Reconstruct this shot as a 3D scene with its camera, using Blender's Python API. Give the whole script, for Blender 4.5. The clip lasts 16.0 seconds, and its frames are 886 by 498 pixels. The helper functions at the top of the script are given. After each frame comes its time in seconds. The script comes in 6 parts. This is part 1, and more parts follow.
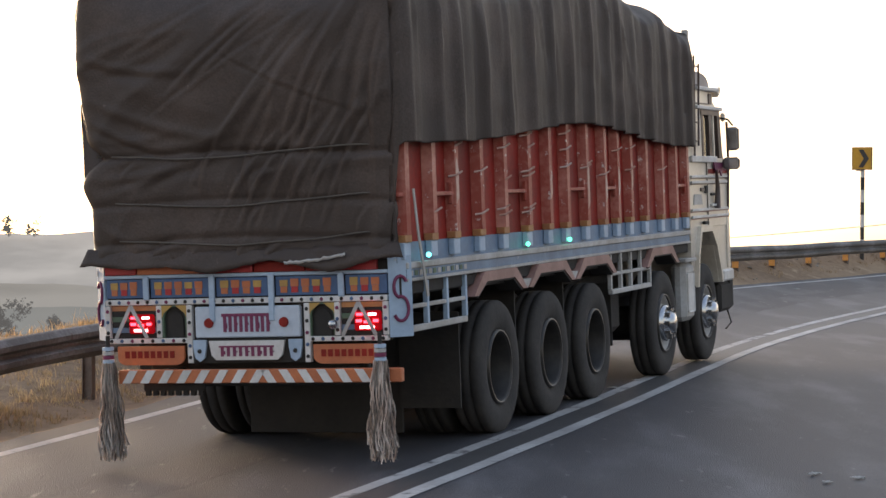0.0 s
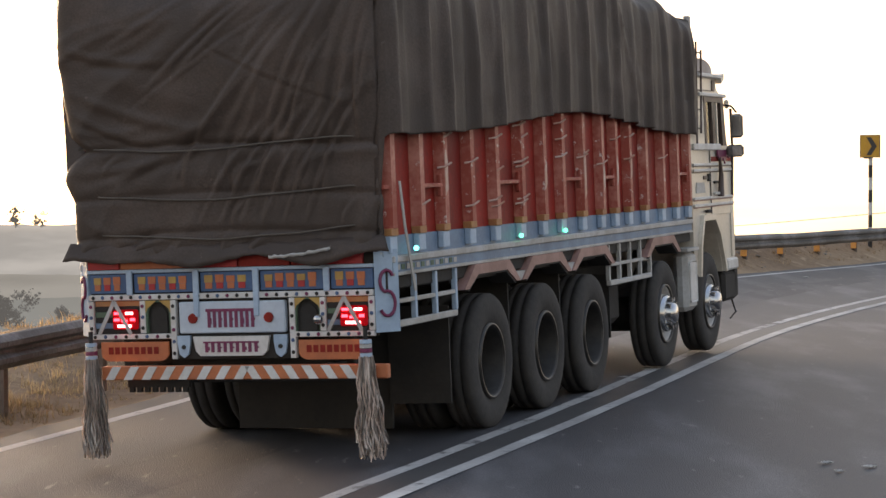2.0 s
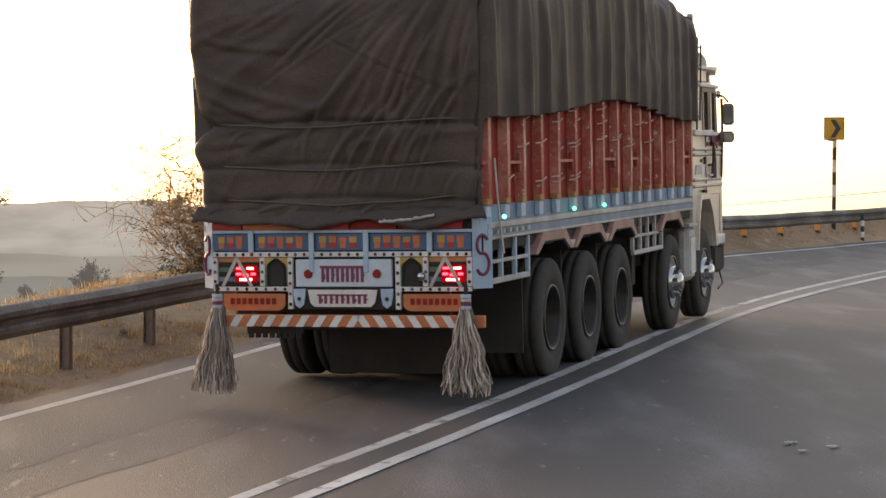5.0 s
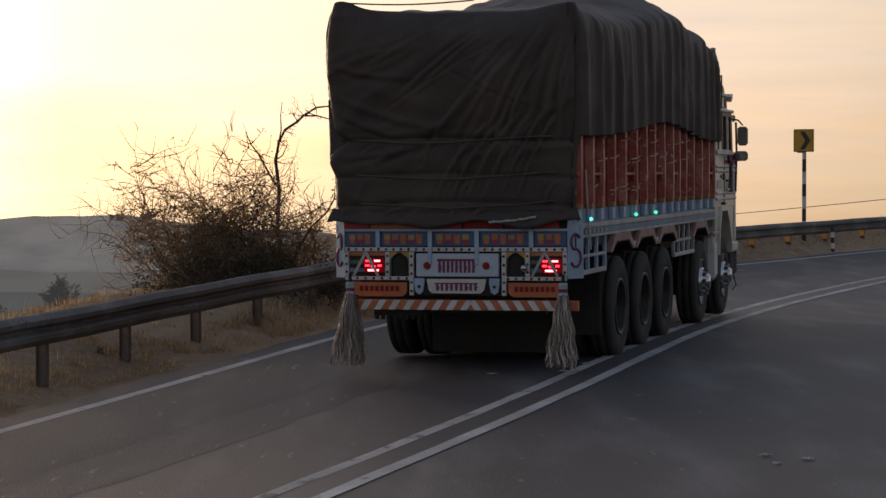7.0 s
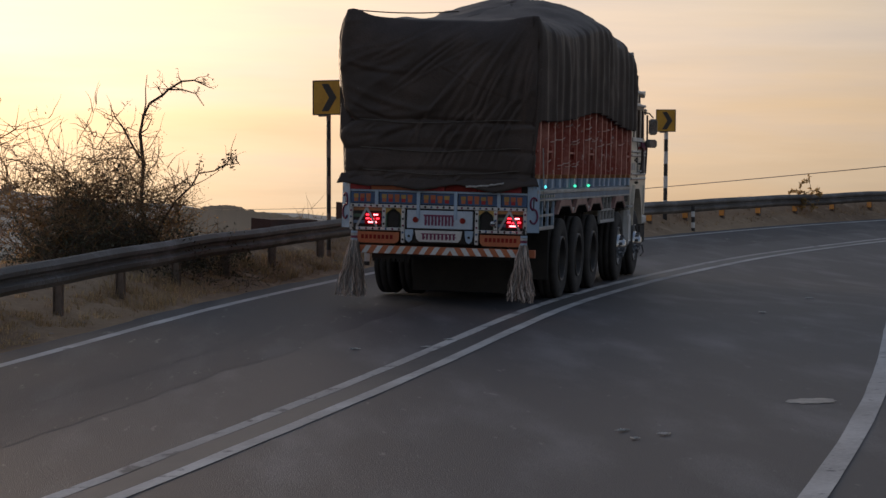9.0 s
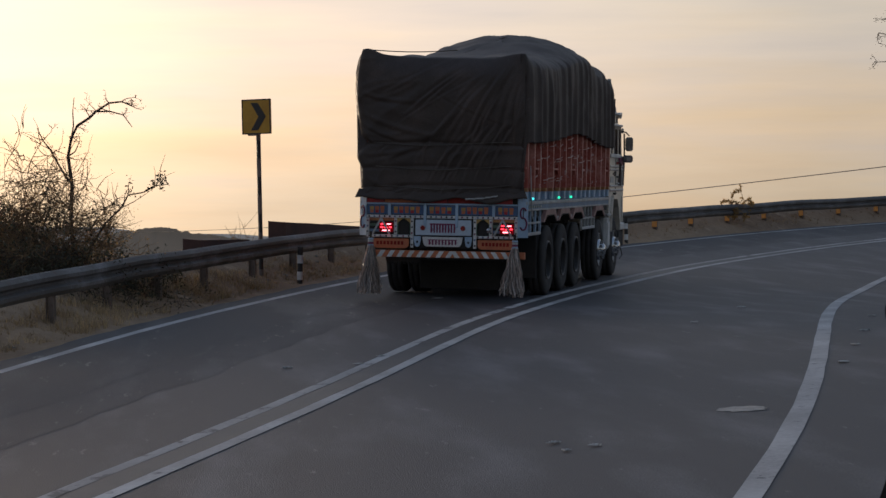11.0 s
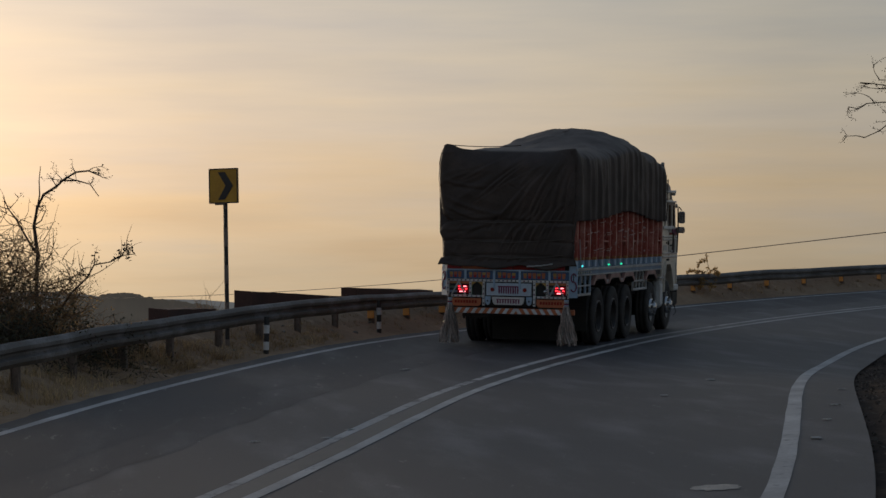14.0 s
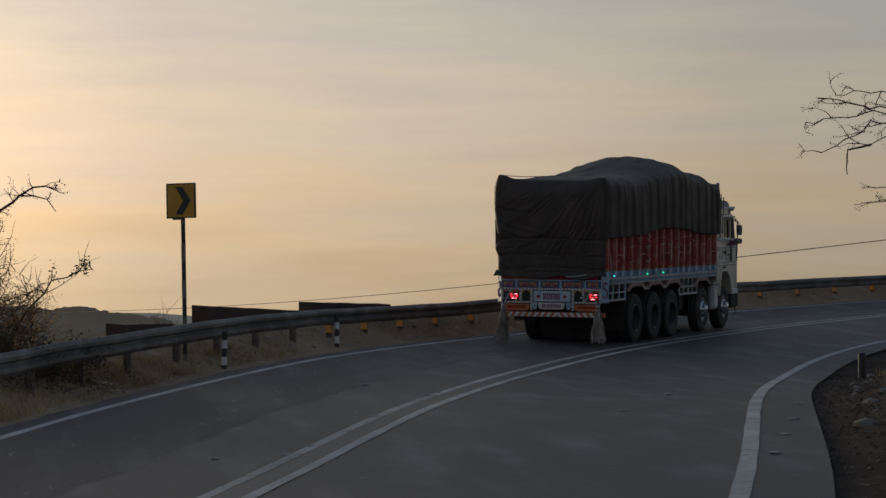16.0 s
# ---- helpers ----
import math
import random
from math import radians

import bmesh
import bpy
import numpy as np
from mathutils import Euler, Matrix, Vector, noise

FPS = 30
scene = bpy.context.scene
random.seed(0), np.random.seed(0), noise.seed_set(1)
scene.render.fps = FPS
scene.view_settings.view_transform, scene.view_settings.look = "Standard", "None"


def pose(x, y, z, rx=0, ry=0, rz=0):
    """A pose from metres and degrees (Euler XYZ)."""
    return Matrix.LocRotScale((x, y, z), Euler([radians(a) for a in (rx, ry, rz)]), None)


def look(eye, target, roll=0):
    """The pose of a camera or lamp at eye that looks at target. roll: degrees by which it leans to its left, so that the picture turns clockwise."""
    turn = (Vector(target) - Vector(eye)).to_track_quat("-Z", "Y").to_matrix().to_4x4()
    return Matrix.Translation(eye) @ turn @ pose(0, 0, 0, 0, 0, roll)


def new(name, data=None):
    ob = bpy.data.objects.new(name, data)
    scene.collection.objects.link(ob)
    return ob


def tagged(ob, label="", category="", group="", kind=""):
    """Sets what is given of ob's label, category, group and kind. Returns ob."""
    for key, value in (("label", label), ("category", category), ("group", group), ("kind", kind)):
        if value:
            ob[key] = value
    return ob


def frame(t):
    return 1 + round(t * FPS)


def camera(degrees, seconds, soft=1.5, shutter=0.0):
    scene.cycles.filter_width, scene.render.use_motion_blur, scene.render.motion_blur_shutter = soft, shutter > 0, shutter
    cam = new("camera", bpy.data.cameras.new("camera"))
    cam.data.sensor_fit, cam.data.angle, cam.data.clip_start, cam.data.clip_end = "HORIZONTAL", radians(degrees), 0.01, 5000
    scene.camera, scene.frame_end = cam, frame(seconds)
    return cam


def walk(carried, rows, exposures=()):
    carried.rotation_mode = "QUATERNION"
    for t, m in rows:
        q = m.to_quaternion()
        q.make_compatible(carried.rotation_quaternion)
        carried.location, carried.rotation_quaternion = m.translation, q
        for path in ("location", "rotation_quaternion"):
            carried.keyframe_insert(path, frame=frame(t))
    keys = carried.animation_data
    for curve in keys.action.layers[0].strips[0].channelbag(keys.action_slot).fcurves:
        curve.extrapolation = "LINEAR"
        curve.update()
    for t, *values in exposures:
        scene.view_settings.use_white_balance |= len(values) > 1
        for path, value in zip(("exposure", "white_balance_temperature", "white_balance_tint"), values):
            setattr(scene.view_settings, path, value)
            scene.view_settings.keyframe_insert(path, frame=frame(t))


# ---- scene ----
# The road's course: distance along the double line, bend, height and cross fall
CAMERA_ROWS = [
    (0, pose(0.052, 0.059, 1.990, 89.952, -0.452, -0.180)),
    (0.5, pose(0.058, 0.076, 1.993, 89.757, -0.260, -0.104)),
    (1, pose(0.030, 0.066, 2.003, 89.707, -0.222, -0.058)),
    (1.5, pose(0.032, 0.041, 2.001, 89.675, -0.217, -0.004)),
    (2, pose(0.023, 0.021, 2.003, 89.667, -0.204, 0.002)),
    (2.5, pose(0.013, 0.002, 2.003, 89.660, -0.244, 0.006)),
    (3, pose(0.012, -0.004, 2.003, 89.650, -0.232, 0.021)),
    (3.5, pose(0.000, 0.000, 2.000, 89.618, -0.447, 0.013)),
    (4, pose(0.005, -0.016, 2.005, 89.610, -0.274, 0.009)),
    (4.5, pose(0.005, -0.018, 1.997, 89.286, -0.408, -0.677)),
    (5, pose(0.003, -0.022, 2.000, 89.166, -0.456, -0.920)),
    (7.5, pose(-0.044, -0.190, 2.027, 89.538, 0.170, -2.304)),
    (8, pose(-0.040, -0.227, 2.019, 89.437, -0.011, -3.445)),
    (8.5, pose(-0.056, -0.248, 2.021, 89.120, -0.521, -4.278)),
    (9, pose(-0.051, -0.289, 2.028, 88.907, -0.696, -5.194)),
    (11.5, pose(0.019, -0.225, 2.013, 89.822, 0.599, -7.234)),
    (12, pose(-0.036, -0.176, 2.049, 90.528, 0.469, -7.762)),
    (12.5, pose(-0.098, -0.108, 2.077, 90.837, 0.638, -7.806)),
    (13, pose(-0.089, -0.122, 2.084, 90.872, 0.400, -7.690)),
    (13.5, pose(-0.031, -0.129, 2.092, 90.816, 0.272, -7.655)),
    (14, pose(-0.029, -0.118, 2.081, 91.055, 0.282, -7.788)),
    (14.5, pose(-0.045, -0.110, 2.065, 91.311, 0.726, -7.857)),
    (15, pose(-0.028, -0.107, 2.086, 91.296, 0.444, -7.813)),
    (15.5, pose(-0.029, -0.109, 2.100, 91.268, 0.467, -7.864)),
    (16, pose(-0.062, -0.125, 2.109, 91.376, 0.420, -8.919)),
]
TRUCK_ROWS = [
    (0, pose(-1.252, 15.752, 0.429, 2.097, -1.926, -19.963)),
    (0.5, pose(-1.338, 15.582, 0.429, 2.123, -1.811, -20.097)),
    (1, pose(-1.414, 15.411, 0.418, 2.140, -1.791, -20.234)),
    (1.5, pose(-1.435, 15.393, 0.410, 2.235, -1.847, -20.400)),
    (2, pose(-1.417, 15.444, 0.413, 2.218, -1.842, -20.353)),
    (2.5, pose(-1.366, 15.575, 0.421, 2.191, -1.754, -20.253)),
    (3, pose(-1.282, 15.757, 0.432, 2.162, -1.687, -20.027)),
    (3.5, pose(-1.160, 16.027, 0.434, 2.186, -1.623, -19.719)),
    (4, pose(-0.987, 16.437, 0.457, 2.136, -1.390, -19.399)),
    (4.5, pose(-0.748, 17.052, 0.490, 2.034, -1.117, -18.899)),
    (5, pose(-0.500, 17.691, 0.520, 1.966, -0.921, -18.246)),
    (7.5, pose(1.078, 22.254, 0.712, 1.362, 0.101, -17.245)),
    (8, pose(1.487, 23.765, 0.763, 1.207, 0.386, -17.431)),
    (8.5, pose(1.905, 25.221, 0.806, 1.076, 0.688, -17.559)),
    (9, pose(2.298, 26.411, 0.844, 0.960, 0.914, -17.469)),
    (11.5, pose(4.056, 31.958, 0.953, 1.018, 1.607, -19.351)),
    (12, pose(4.403, 32.896, 0.973, 1.045, 1.711, -19.629)),
    (12.5, pose(4.823, 34.174, 0.991, 1.098, 1.730, -20.319)),
    (13, pose(5.257, 35.288, 1.010, 1.152, 1.667, -21.265)),
    (13.5, pose(5.773, 36.655, 1.033, 1.221, 1.624, -22.055)),
    (14, pose(6.311, 38.111, 1.058, 1.268, 1.580, -23.431)),
    (14.5, pose(6.887, 39.500, 1.081, 1.292, 1.542, -25.163)),
    (15, pose(7.533, 41.012, 1.112, 1.377, 1.430, -26.838)),
    (15.5, pose(8.354, 42.948, 1.149, 1.521, 1.370, -28.805)),
    (16, pose(9.299, 45.145, 1.193, 1.729, 1.367, -31.287)),
]
ROAD_START = (0.995, 17.687, 0.31668)
ROAD_S = [-16, -4, 8, 20, 32, 44, 56, 70]
ROAD_BEND = [-0.01082, -0.01075, 0.00259, 0.01035, 0.01619, 0.01693, 0.01665, 0.01665]
ROAD_Z = [-0.084, 0.460, 0.836, 0.988, 1.246, 1.594, 1.975, 2.360]
ROAD_CROSS = [-0.0803, -0.0511, -0.0146, 0.0388, 0.0277, 0.0411, 0.0422, 0.0431]
LANE_L, LANE_R, RAIL_D = 3.947, 4.066, 5.130


FIELD_OF_VIEW = 22.58
EXPOSURES = [(0, 2.08, 6200, 13), (4.0, 2.12, 6800, 13), (5.2, 2.05, 6800, 13), (7.3, 0.42, 5950, 15), (9.0, 0.42, 5850, 14), (11.5, 0.40, 5450, 10), (12.0, -0.06, 5600, 8), (12.5, -0.10, 5650, 7), (16, -0.10, 5650, 7)]
cam = camera(FIELD_OF_VIEW, 16.0)
walk(cam, CAMERA_ROWS, EXPOSURES)

# ---- light ----
SUN_TURN, SUN_UP = radians(24), radians(4)      # left of straight ahead, above the horizon


def make_world():
    w = bpy.data.worlds.new("evening_sky")
    scene.world = w
    w.use_nodes = True
    nt = w.node_tree
    nt.nodes.clear()
    N, L = nt.nodes.new, nt.links.new
    out, add = N("ShaderNodeOutputWorld"), N("ShaderNodeAddShader")
    sky, b1, b2 = N("ShaderNodeTexSky"), N("ShaderNodeBackground"), N("ShaderNodeBackground")
    sky.sky_type, sky.sun_disc = "NISHITA", False
    sky.sun_elevation, sky.sun_rotation = SUN_UP, -SUN_TURN
    sky.dust_density, sky.air_density = 4.0, 1.5
    b1.inputs[1].default_value = 0.05
    L(sky.outputs[0], b1.inputs[0])
    tc, sep = N("ShaderNodeTexCoord"), N("ShaderNodeSeparateXYZ")
    L(tc.outputs["Generated"], sep.inputs[0])
    # thin streaks of high cloud bend the elevation a little
    mp, nz = N("ShaderNodeMapping"), N("ShaderNodeTexNoise")
    mp.inputs["Scale"].default_value = (3.0, 3.0, 26.0)
    mp.inputs["Rotation"].default_value = (0.0, 0.06, 0.0)
    nz.inputs["Scale"].default_value, nz.inputs["Detail"].default_value = 2.2, 6.0
    L(tc.outputs["Generated"], mp.inputs[0]), L(mp.outputs[0], nz.inputs["Vector"])
    wob = N("ShaderNodeMath")
    wob.operation = "MULTIPLY_ADD"
    L(nz.outputs["Fac"], wob.inputs[0])
    wob.inputs[1].default_value = 0.115
    L(sep.outputs["Z"], wob.inputs[2])
    ramp = N("ShaderNodeValToRGB")
    e = ramp.color_ramp.elements
    e[0].position, e[0].color = 0.0, (0.60, 0.41, 0.23, 1)
    e[1].position, e[1].color = 1.0, (0.15, 0.18, 0.23, 1)
    for p, c in ((0.045, (0.66, 0.46, 0.26, 1)), (0.085, (0.70, 0.525, 0.325, 1)), (0.14, (0.62, 0.53, 0.42, 1)), (0.20, (0.46, 0.44, 0.42, 1)), (0.34, (0.27, 0.28, 0.31, 1))):
        x = e.new(p)
        x.color = c
    L(wob.outputs[0], ramp.inputs[0])
    # warm glow round the hidden sun
    dot, dirn = N("ShaderNodeVectorMath"), N("ShaderNodeCombineXYZ")
    dot.operation = "DOT_PRODUCT"
    dirn.inputs[0].default_value = -math.sin(SUN_TURN) * math.cos(SUN_UP)
    dirn.inputs[1].default_value = math.cos(SUN_TURN) * math.cos(SUN_UP)
    dirn.inputs[2].default_value = math.sin(SUN_UP)
    L(tc.outputs["Generated"], dot.inputs[0]), L(dirn.outputs[0], dot.inputs[1])
    glow = N("ShaderNodeValToRGB")
    g = glow.color_ramp.elements
    g[0].position, g[0].color = 0.0, (0.31, 0.345, 0.40, 1)
    g[1].position, g[1].color = 1.0, (5.0, 4.2, 2.9, 1)
    for p, c in ((0.5, (0.52, 0.56, 0.64, 1)), (0.775, (0.55, 0.58, 0.60, 1)), (0.88, (0.65, 0.67, 0.68, 1)), (0.95, (1.02, 1.02, 1.0, 1)), (0.98, (1.60, 1.52, 1.34, 1))):
        x = g.new(p)
        x.color = c
    half = N("ShaderNodeMath")
    half.operation = "MULTIPLY_ADD"
    half.inputs[1].default_value, half.inputs[2].default_value = 0.5, 0.5
    L(dot.outputs["Value"], half.inputs[0]), L(half.outputs[0], glow.inputs[0])
    mul = N("ShaderNodeMix")
    mul.data_type, mul.blend_type = "RGBA", "MULTIPLY"
    mul.inputs["Factor"].default_value = 1.0
    L(ramp.outputs[0], mul.inputs["A"]), L(glow.outputs[0], mul.inputs["B"])
    # faint brighter bars of high cloud, long and level
    mp2, nz2, bar, tint = N("ShaderNodeMapping"), N("ShaderNodeTexNoise"), N("ShaderNodeValToRGB"), N("ShaderNodeMix")
    mp2.inputs["Scale"].default_value, mp2.inputs["Rotation"].default_value = (5.0, 5.0, 62.0), (0.03, -0.05, 0.0)
    nz2.inputs["Scale"].default_value, nz2.inputs["Detail"].default_value, nz2.inputs["Roughness"].default_value = 1.6, 8.0, 0.62
    L(tc.outputs["Generated"], mp2.inputs[0]), L(mp2.outputs[0], nz2.inputs["Vector"]), L(nz2.outputs["Fac"], bar.inputs[0])
    bar.color_ramp.elements[0].position, bar.color_ramp.elements[0].color = 0.30, (0.95, 0.955, 0.97, 1)
    bar.color_ramp.elements[1].position, bar.color_ramp.elements[1].color = 0.72, (1.09, 1.055, 1.02, 1)
    tint.data_type, tint.blend_type = "RGBA", "MULTIPLY"
    tint.inputs["Factor"].default_value = 1.0
    L(mul.outputs["Result"], tint.inputs["A"]), L(bar.outputs[0], tint.inputs["B"])
    L(tint.outputs["Result"], b2.inputs[0])
    b2.inputs[1].default_value = 0.95
    L(b1.outputs[0], add.inputs[0]), L(b2.outputs[0], add.inputs[1]), L(add.outputs[0], out.inputs[0])


make_world()
sun = new("sun", bpy.data.lights.new("sun", "SUN"))
sun.data.energy, sun.data.angle, sun.data.color = 1.3, radians(12), (1.0, 0.72, 0.45)
sun.matrix_world = look((0, 0, 30), (30 * math.sin(SUN_TURN) * math.cos(SUN_UP), -30 * math.cos(SUN_TURN) * math.cos(SUN_UP), 30 - 30 * math.sin(SUN_UP)))


# ---- materials ----
def material(name, base, dark=None, rough=0.7, metal=0.0, scale=40.0, big=1.5, amount=0.5, bump=0.2, spots=None, spot_at=0.62, spec=0.5, emit=None, power=0.0, stretch=(1, 1, 1), vary=0.0, turn=0.0, lets_light=0.0, islands=0.0):
    """Grain at one scale, stains at another, relief; spots: colour of wear that breaks through."""
    m = bpy.data.materials.new(name)
    m.use_nodes = True
    nt = m.node_tree
    N, L = nt.nodes.new, nt.links.new
    b = nt.nodes["Principled BSDF"]
    dark = dark or tuple(c * 0.6 for c in base)
    tc, mp = N("ShaderNodeTexCoord"), N("ShaderNodeMapping")
    mp.inputs["Scale"].default_value = stretch
    mp.inputs["Rotation"].default_value = (0, 0, radians(turn))
    L(tc.outputs["Object"], mp.inputs[0])
    n1, n2 = N("ShaderNodeTexNoise"), N("ShaderNodeTexNoise")
    n1.inputs["Scale"].default_value, n1.inputs["Detail"].default_value = scale, 4
    n2.inputs["Scale"].default_value, n2.inputs["Detail"].default_value = big, 5
    L(mp.outputs[0], n1.inputs["Vector"]), L(mp.outputs[0], n2.inputs["Vector"])
    av = N("ShaderNodeMath")
    av.operation = "MULTIPLY_ADD"
    L(n1.outputs["Fac"], av.inputs[0])
    av.inputs[1].default_value = 0.45
    L(n2.outputs["Fac"], av.inputs[2])
    st = N("ShaderNodeMapRange")
    st.inputs["From Min"].default_value, st.inputs["From Max"].default_value = 0.48, 0.98
    st.inputs["To Min"].default_value, st.inputs["To Max"].default_value = 0.0, amount * 2
    L(av.outputs[0], st.inputs["Value"])
    mx = N("ShaderNodeMix")
    mx.data_type = "RGBA"
    mx.inputs["A"].default_value, mx.inputs["B"].default_value = (*base, 1), (*dark, 1)
    L(st.outputs["Result"], mx.inputs["Factor"])
    col = mx.outputs["Result"]
    if spots:
        n3, cut, m3 = N("ShaderNodeTexNoise"), N("ShaderNodeMapRange"), N("ShaderNodeMix")
        n3.inputs["Scale"].default_value, n3.inputs["Detail"].default_value, n3.inputs["Roughness"].default_value = big * 5, 8, 0.7
        L(mp.outputs[0], n3.inputs["Vector"]), L(n3.outputs["Fac"], cut.inputs["Value"])
        cut.inputs["From Min"].default_value, cut.inputs["From Max"].default_value = spot_at, spot_at + 0.06
        m3.data_type = "RGBA"
        m3.inputs["B"].default_value = (*spots, 1)
        L(col, m3.inputs["A"]), L(cut.outputs["Result"], m3.inputs["Factor"])
        col = m3.outputs["Result"]
    if islands:
        ge, hs, mr = N("ShaderNodeNewGeometry"), N("ShaderNodeHueSaturation"), N("ShaderNodeMapRange")
        mr.inputs["To Min"].default_value, mr.inputs["To Max"].default_value = 1 - islands, 1 + islands
        L(ge.outputs["Random Per Island"], mr.inputs["Value"]), L(mr.outputs["Result"], hs.inputs["Value"]), L(col, hs.inputs["Color"])
        col = hs.outputs["Color"]
    if vary:
        oi, hs, mr = N("ShaderNodeObjectInfo"), N("ShaderNodeHueSaturation"), N("ShaderNodeMapRange")
        mr.inputs["To Min"].default_value, mr.inputs["To Max"].default_value = 1 - vary, 1 + vary
        L(oi.outputs["Random"], mr.inputs["Value"]), L(mr.outputs["Result"], hs.inputs["Value"]), L(col, hs.inputs["Color"])
        col = hs.outputs["Color"]
    L(col, b.inputs["Base Color"])
    b.inputs["Roughness"].default_value, b.inputs["Metallic"].default_value = rough, metal
    b.inputs["Specular IOR Level"].default_value = spec
    if bump:
        bp = N("ShaderNodeBump")
        bp.inputs["Strength"].default_value, bp.inputs["Distance"].default_value = bump, 0.01
        L(n1.outputs["Fac"], bp.inputs["Height"]), L(bp.outputs[0], b.inputs["Normal"])
    if emit:
        b.inputs["Emission Color"].default_value, b.inputs["Emission Strength"].default_value = (*emit, 1), power
    if lets_light:
        tl, mix = N("ShaderNodeBsdfTranslucent"), N("ShaderNodeMixShader")
        L(col, tl.inputs["Color"]), L(b.outputs[0], mix.inputs[1]), L(tl.outputs[0], mix.inputs[2])
        mix.inputs[0].default_value = lets_light
        L(mix.outputs[0], nt.nodes["Material Output"].inputs["Surface"])
    return m


def plain_glow(name, col, power, diffuse=0.1):
    m = bpy.data.materials.new(name)
    m.use_nodes = True
    b = m.node_tree.nodes["Principled BSDF"]
    b.inputs["Base Color"].default_value = (*(c * diffuse for c in col), 1)
    b.inputs["Roughness"].default_value, b.inputs["Specular IOR Level"].default_value = 1.0, 0.0
    b.inputs["Emission Color"].default_value, b.inputs["Emission Strength"].default_value = (*col, 1), power
    return m


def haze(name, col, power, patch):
    """Far slopes: haze, scattered evening light, painted in as their own glow, with soft darker patches of scrub."""
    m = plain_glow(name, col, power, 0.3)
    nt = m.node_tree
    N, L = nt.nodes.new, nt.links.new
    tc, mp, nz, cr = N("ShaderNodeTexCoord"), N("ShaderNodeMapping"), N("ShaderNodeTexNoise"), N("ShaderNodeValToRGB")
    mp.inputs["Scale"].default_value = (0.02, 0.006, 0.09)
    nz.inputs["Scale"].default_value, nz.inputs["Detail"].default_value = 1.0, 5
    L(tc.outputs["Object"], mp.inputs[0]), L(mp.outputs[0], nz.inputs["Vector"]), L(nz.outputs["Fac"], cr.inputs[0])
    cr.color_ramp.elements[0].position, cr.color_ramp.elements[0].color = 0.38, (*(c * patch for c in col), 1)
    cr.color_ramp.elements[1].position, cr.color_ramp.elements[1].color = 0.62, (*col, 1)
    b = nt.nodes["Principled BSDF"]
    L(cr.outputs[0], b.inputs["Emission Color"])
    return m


def glass(name, col):
    m = bpy.data.materials.new(name)
    m.use_nodes = True
    b = m.node_tree.nodes["Principled BSDF"]
    b.inputs["Base Color"].default_value = (*col, 1)
    b.inputs["Roughness"].default_value, b.inputs["Transmission Weight"].default_value, b.inputs["IOR"].default_value = 0.05, 0.9, 1.1
    return m


ASPHALT = material("newer_dark_asphalt", (0.124, 0.122, 0.128), (0.043, 0.043, 0.048), rough=0.62, scale=85, big=1.1, amount=1.0, bump=0.4, spots=(0.155, 0.150, 0.150), spot_at=0.63, stretch=(1.6, 0.32, 1), turn=19)
OLD_ASPHALT = material("dusty_older_asphalt", (0.130, 0.126, 0.124), (0.054, 0.053, 0.054), rough=0.75, scale=80, big=0.8, amount=0.95, bump=0.45, spots=(0.18, 0.172, 0.163), spot_at=0.62, stretch=(1.6, 0.30, 1), turn=19)
MIXED_ASPHALT = material("half_dusty_asphalt", (0.112, 0.109, 0.110), (0.045, 0.044, 0.047), rough=0.7, scale=80, big=0.85, amount=0.95, bump=0.45, spots=(0.17, 0.16, 0.148), spot_at=0.60, stretch=(1.6, 0.30, 1), turn=19)
TAR = material("smooth_tar_patch", (0.045, 0.045, 0.047), (0.07, 0.068, 0.066), rough=0.55, scale=60, big=2, bump=0.3)
SHOULDER = material("dusty_asphalt", (0.12, 0.105, 0.09), (0.07, 0.062, 0.055), rough=0.95, scale=30, big=0.7, bump=0.6, spots=(0.2, 0.165, 0.12), spot_at=0.55)
LINE = material("worn_white_line", (0.62, 0.61, 0.59), (0.36, 0.35, 0.34), rough=0.7, scale=26, big=1.1, amount=0.6, bump=0.3, spots=(0.14, 0.14, 0.14), spot_at=0.60)
FADED_LINE = material("faded_white_line", (0.60, 0.59, 0.57), (0.36, 0.35, 0.34), rough=0.75, scale=26, big=0.6, amount=0.7, bump=0.3, spots=(0.15, 0.145, 0.14), spot_at=0.545, stretch=(1, 0.6, 1))
SOIL = material("dry_soil", (0.45, 0.325, 0.21), (0.24, 0.168, 0.112), spec=0.05, rough=1.0, scale=9, big=0.3, amount=0.6, bump=1.0, spots=(0.45, 0.33, 0.22), spot_at=0.58)
# Stony bank soil, with the shade of its backlit slopes in the colour.
SHADED_RUBBLE_SOIL = material("shaded_stony_soil", (0.100, 0.066, 0.046), (0.036, 0.027, 0.022), spec=0.1, rough=1.0, scale=16, big=0.9, amount=0.8, bump=1.0, spots=(0.17, 0.15, 0.13), spot_at=0.60)
DUST_GRASS = material("dusty_brown_grass", (0.56, 0.39, 0.22), (0.30, 0.205, 0.115), rough=0.95, scale=3, big=0.5, amount=0.7, bump=0.0, lets_light=0.3, islands=0.4)
GRASS = material("dry_grass", (0.64, 0.48, 0.27), (0.36, 0.25, 0.13), rough=0.9, scale=3, big=0.5, amount=0.7, bump=0.0, lets_light=0.5, islands=0.4)
ZINC = material("weathered_galvanised_steel", (0.27, 0.262, 0.255), (0.12, 0.11, 0.10), rough=0.6, metal=0.35, scale=28, big=1.4, amount=0.9, bump=0.3, spots=(0.12, 0.08, 0.055), spot_at=0.60)
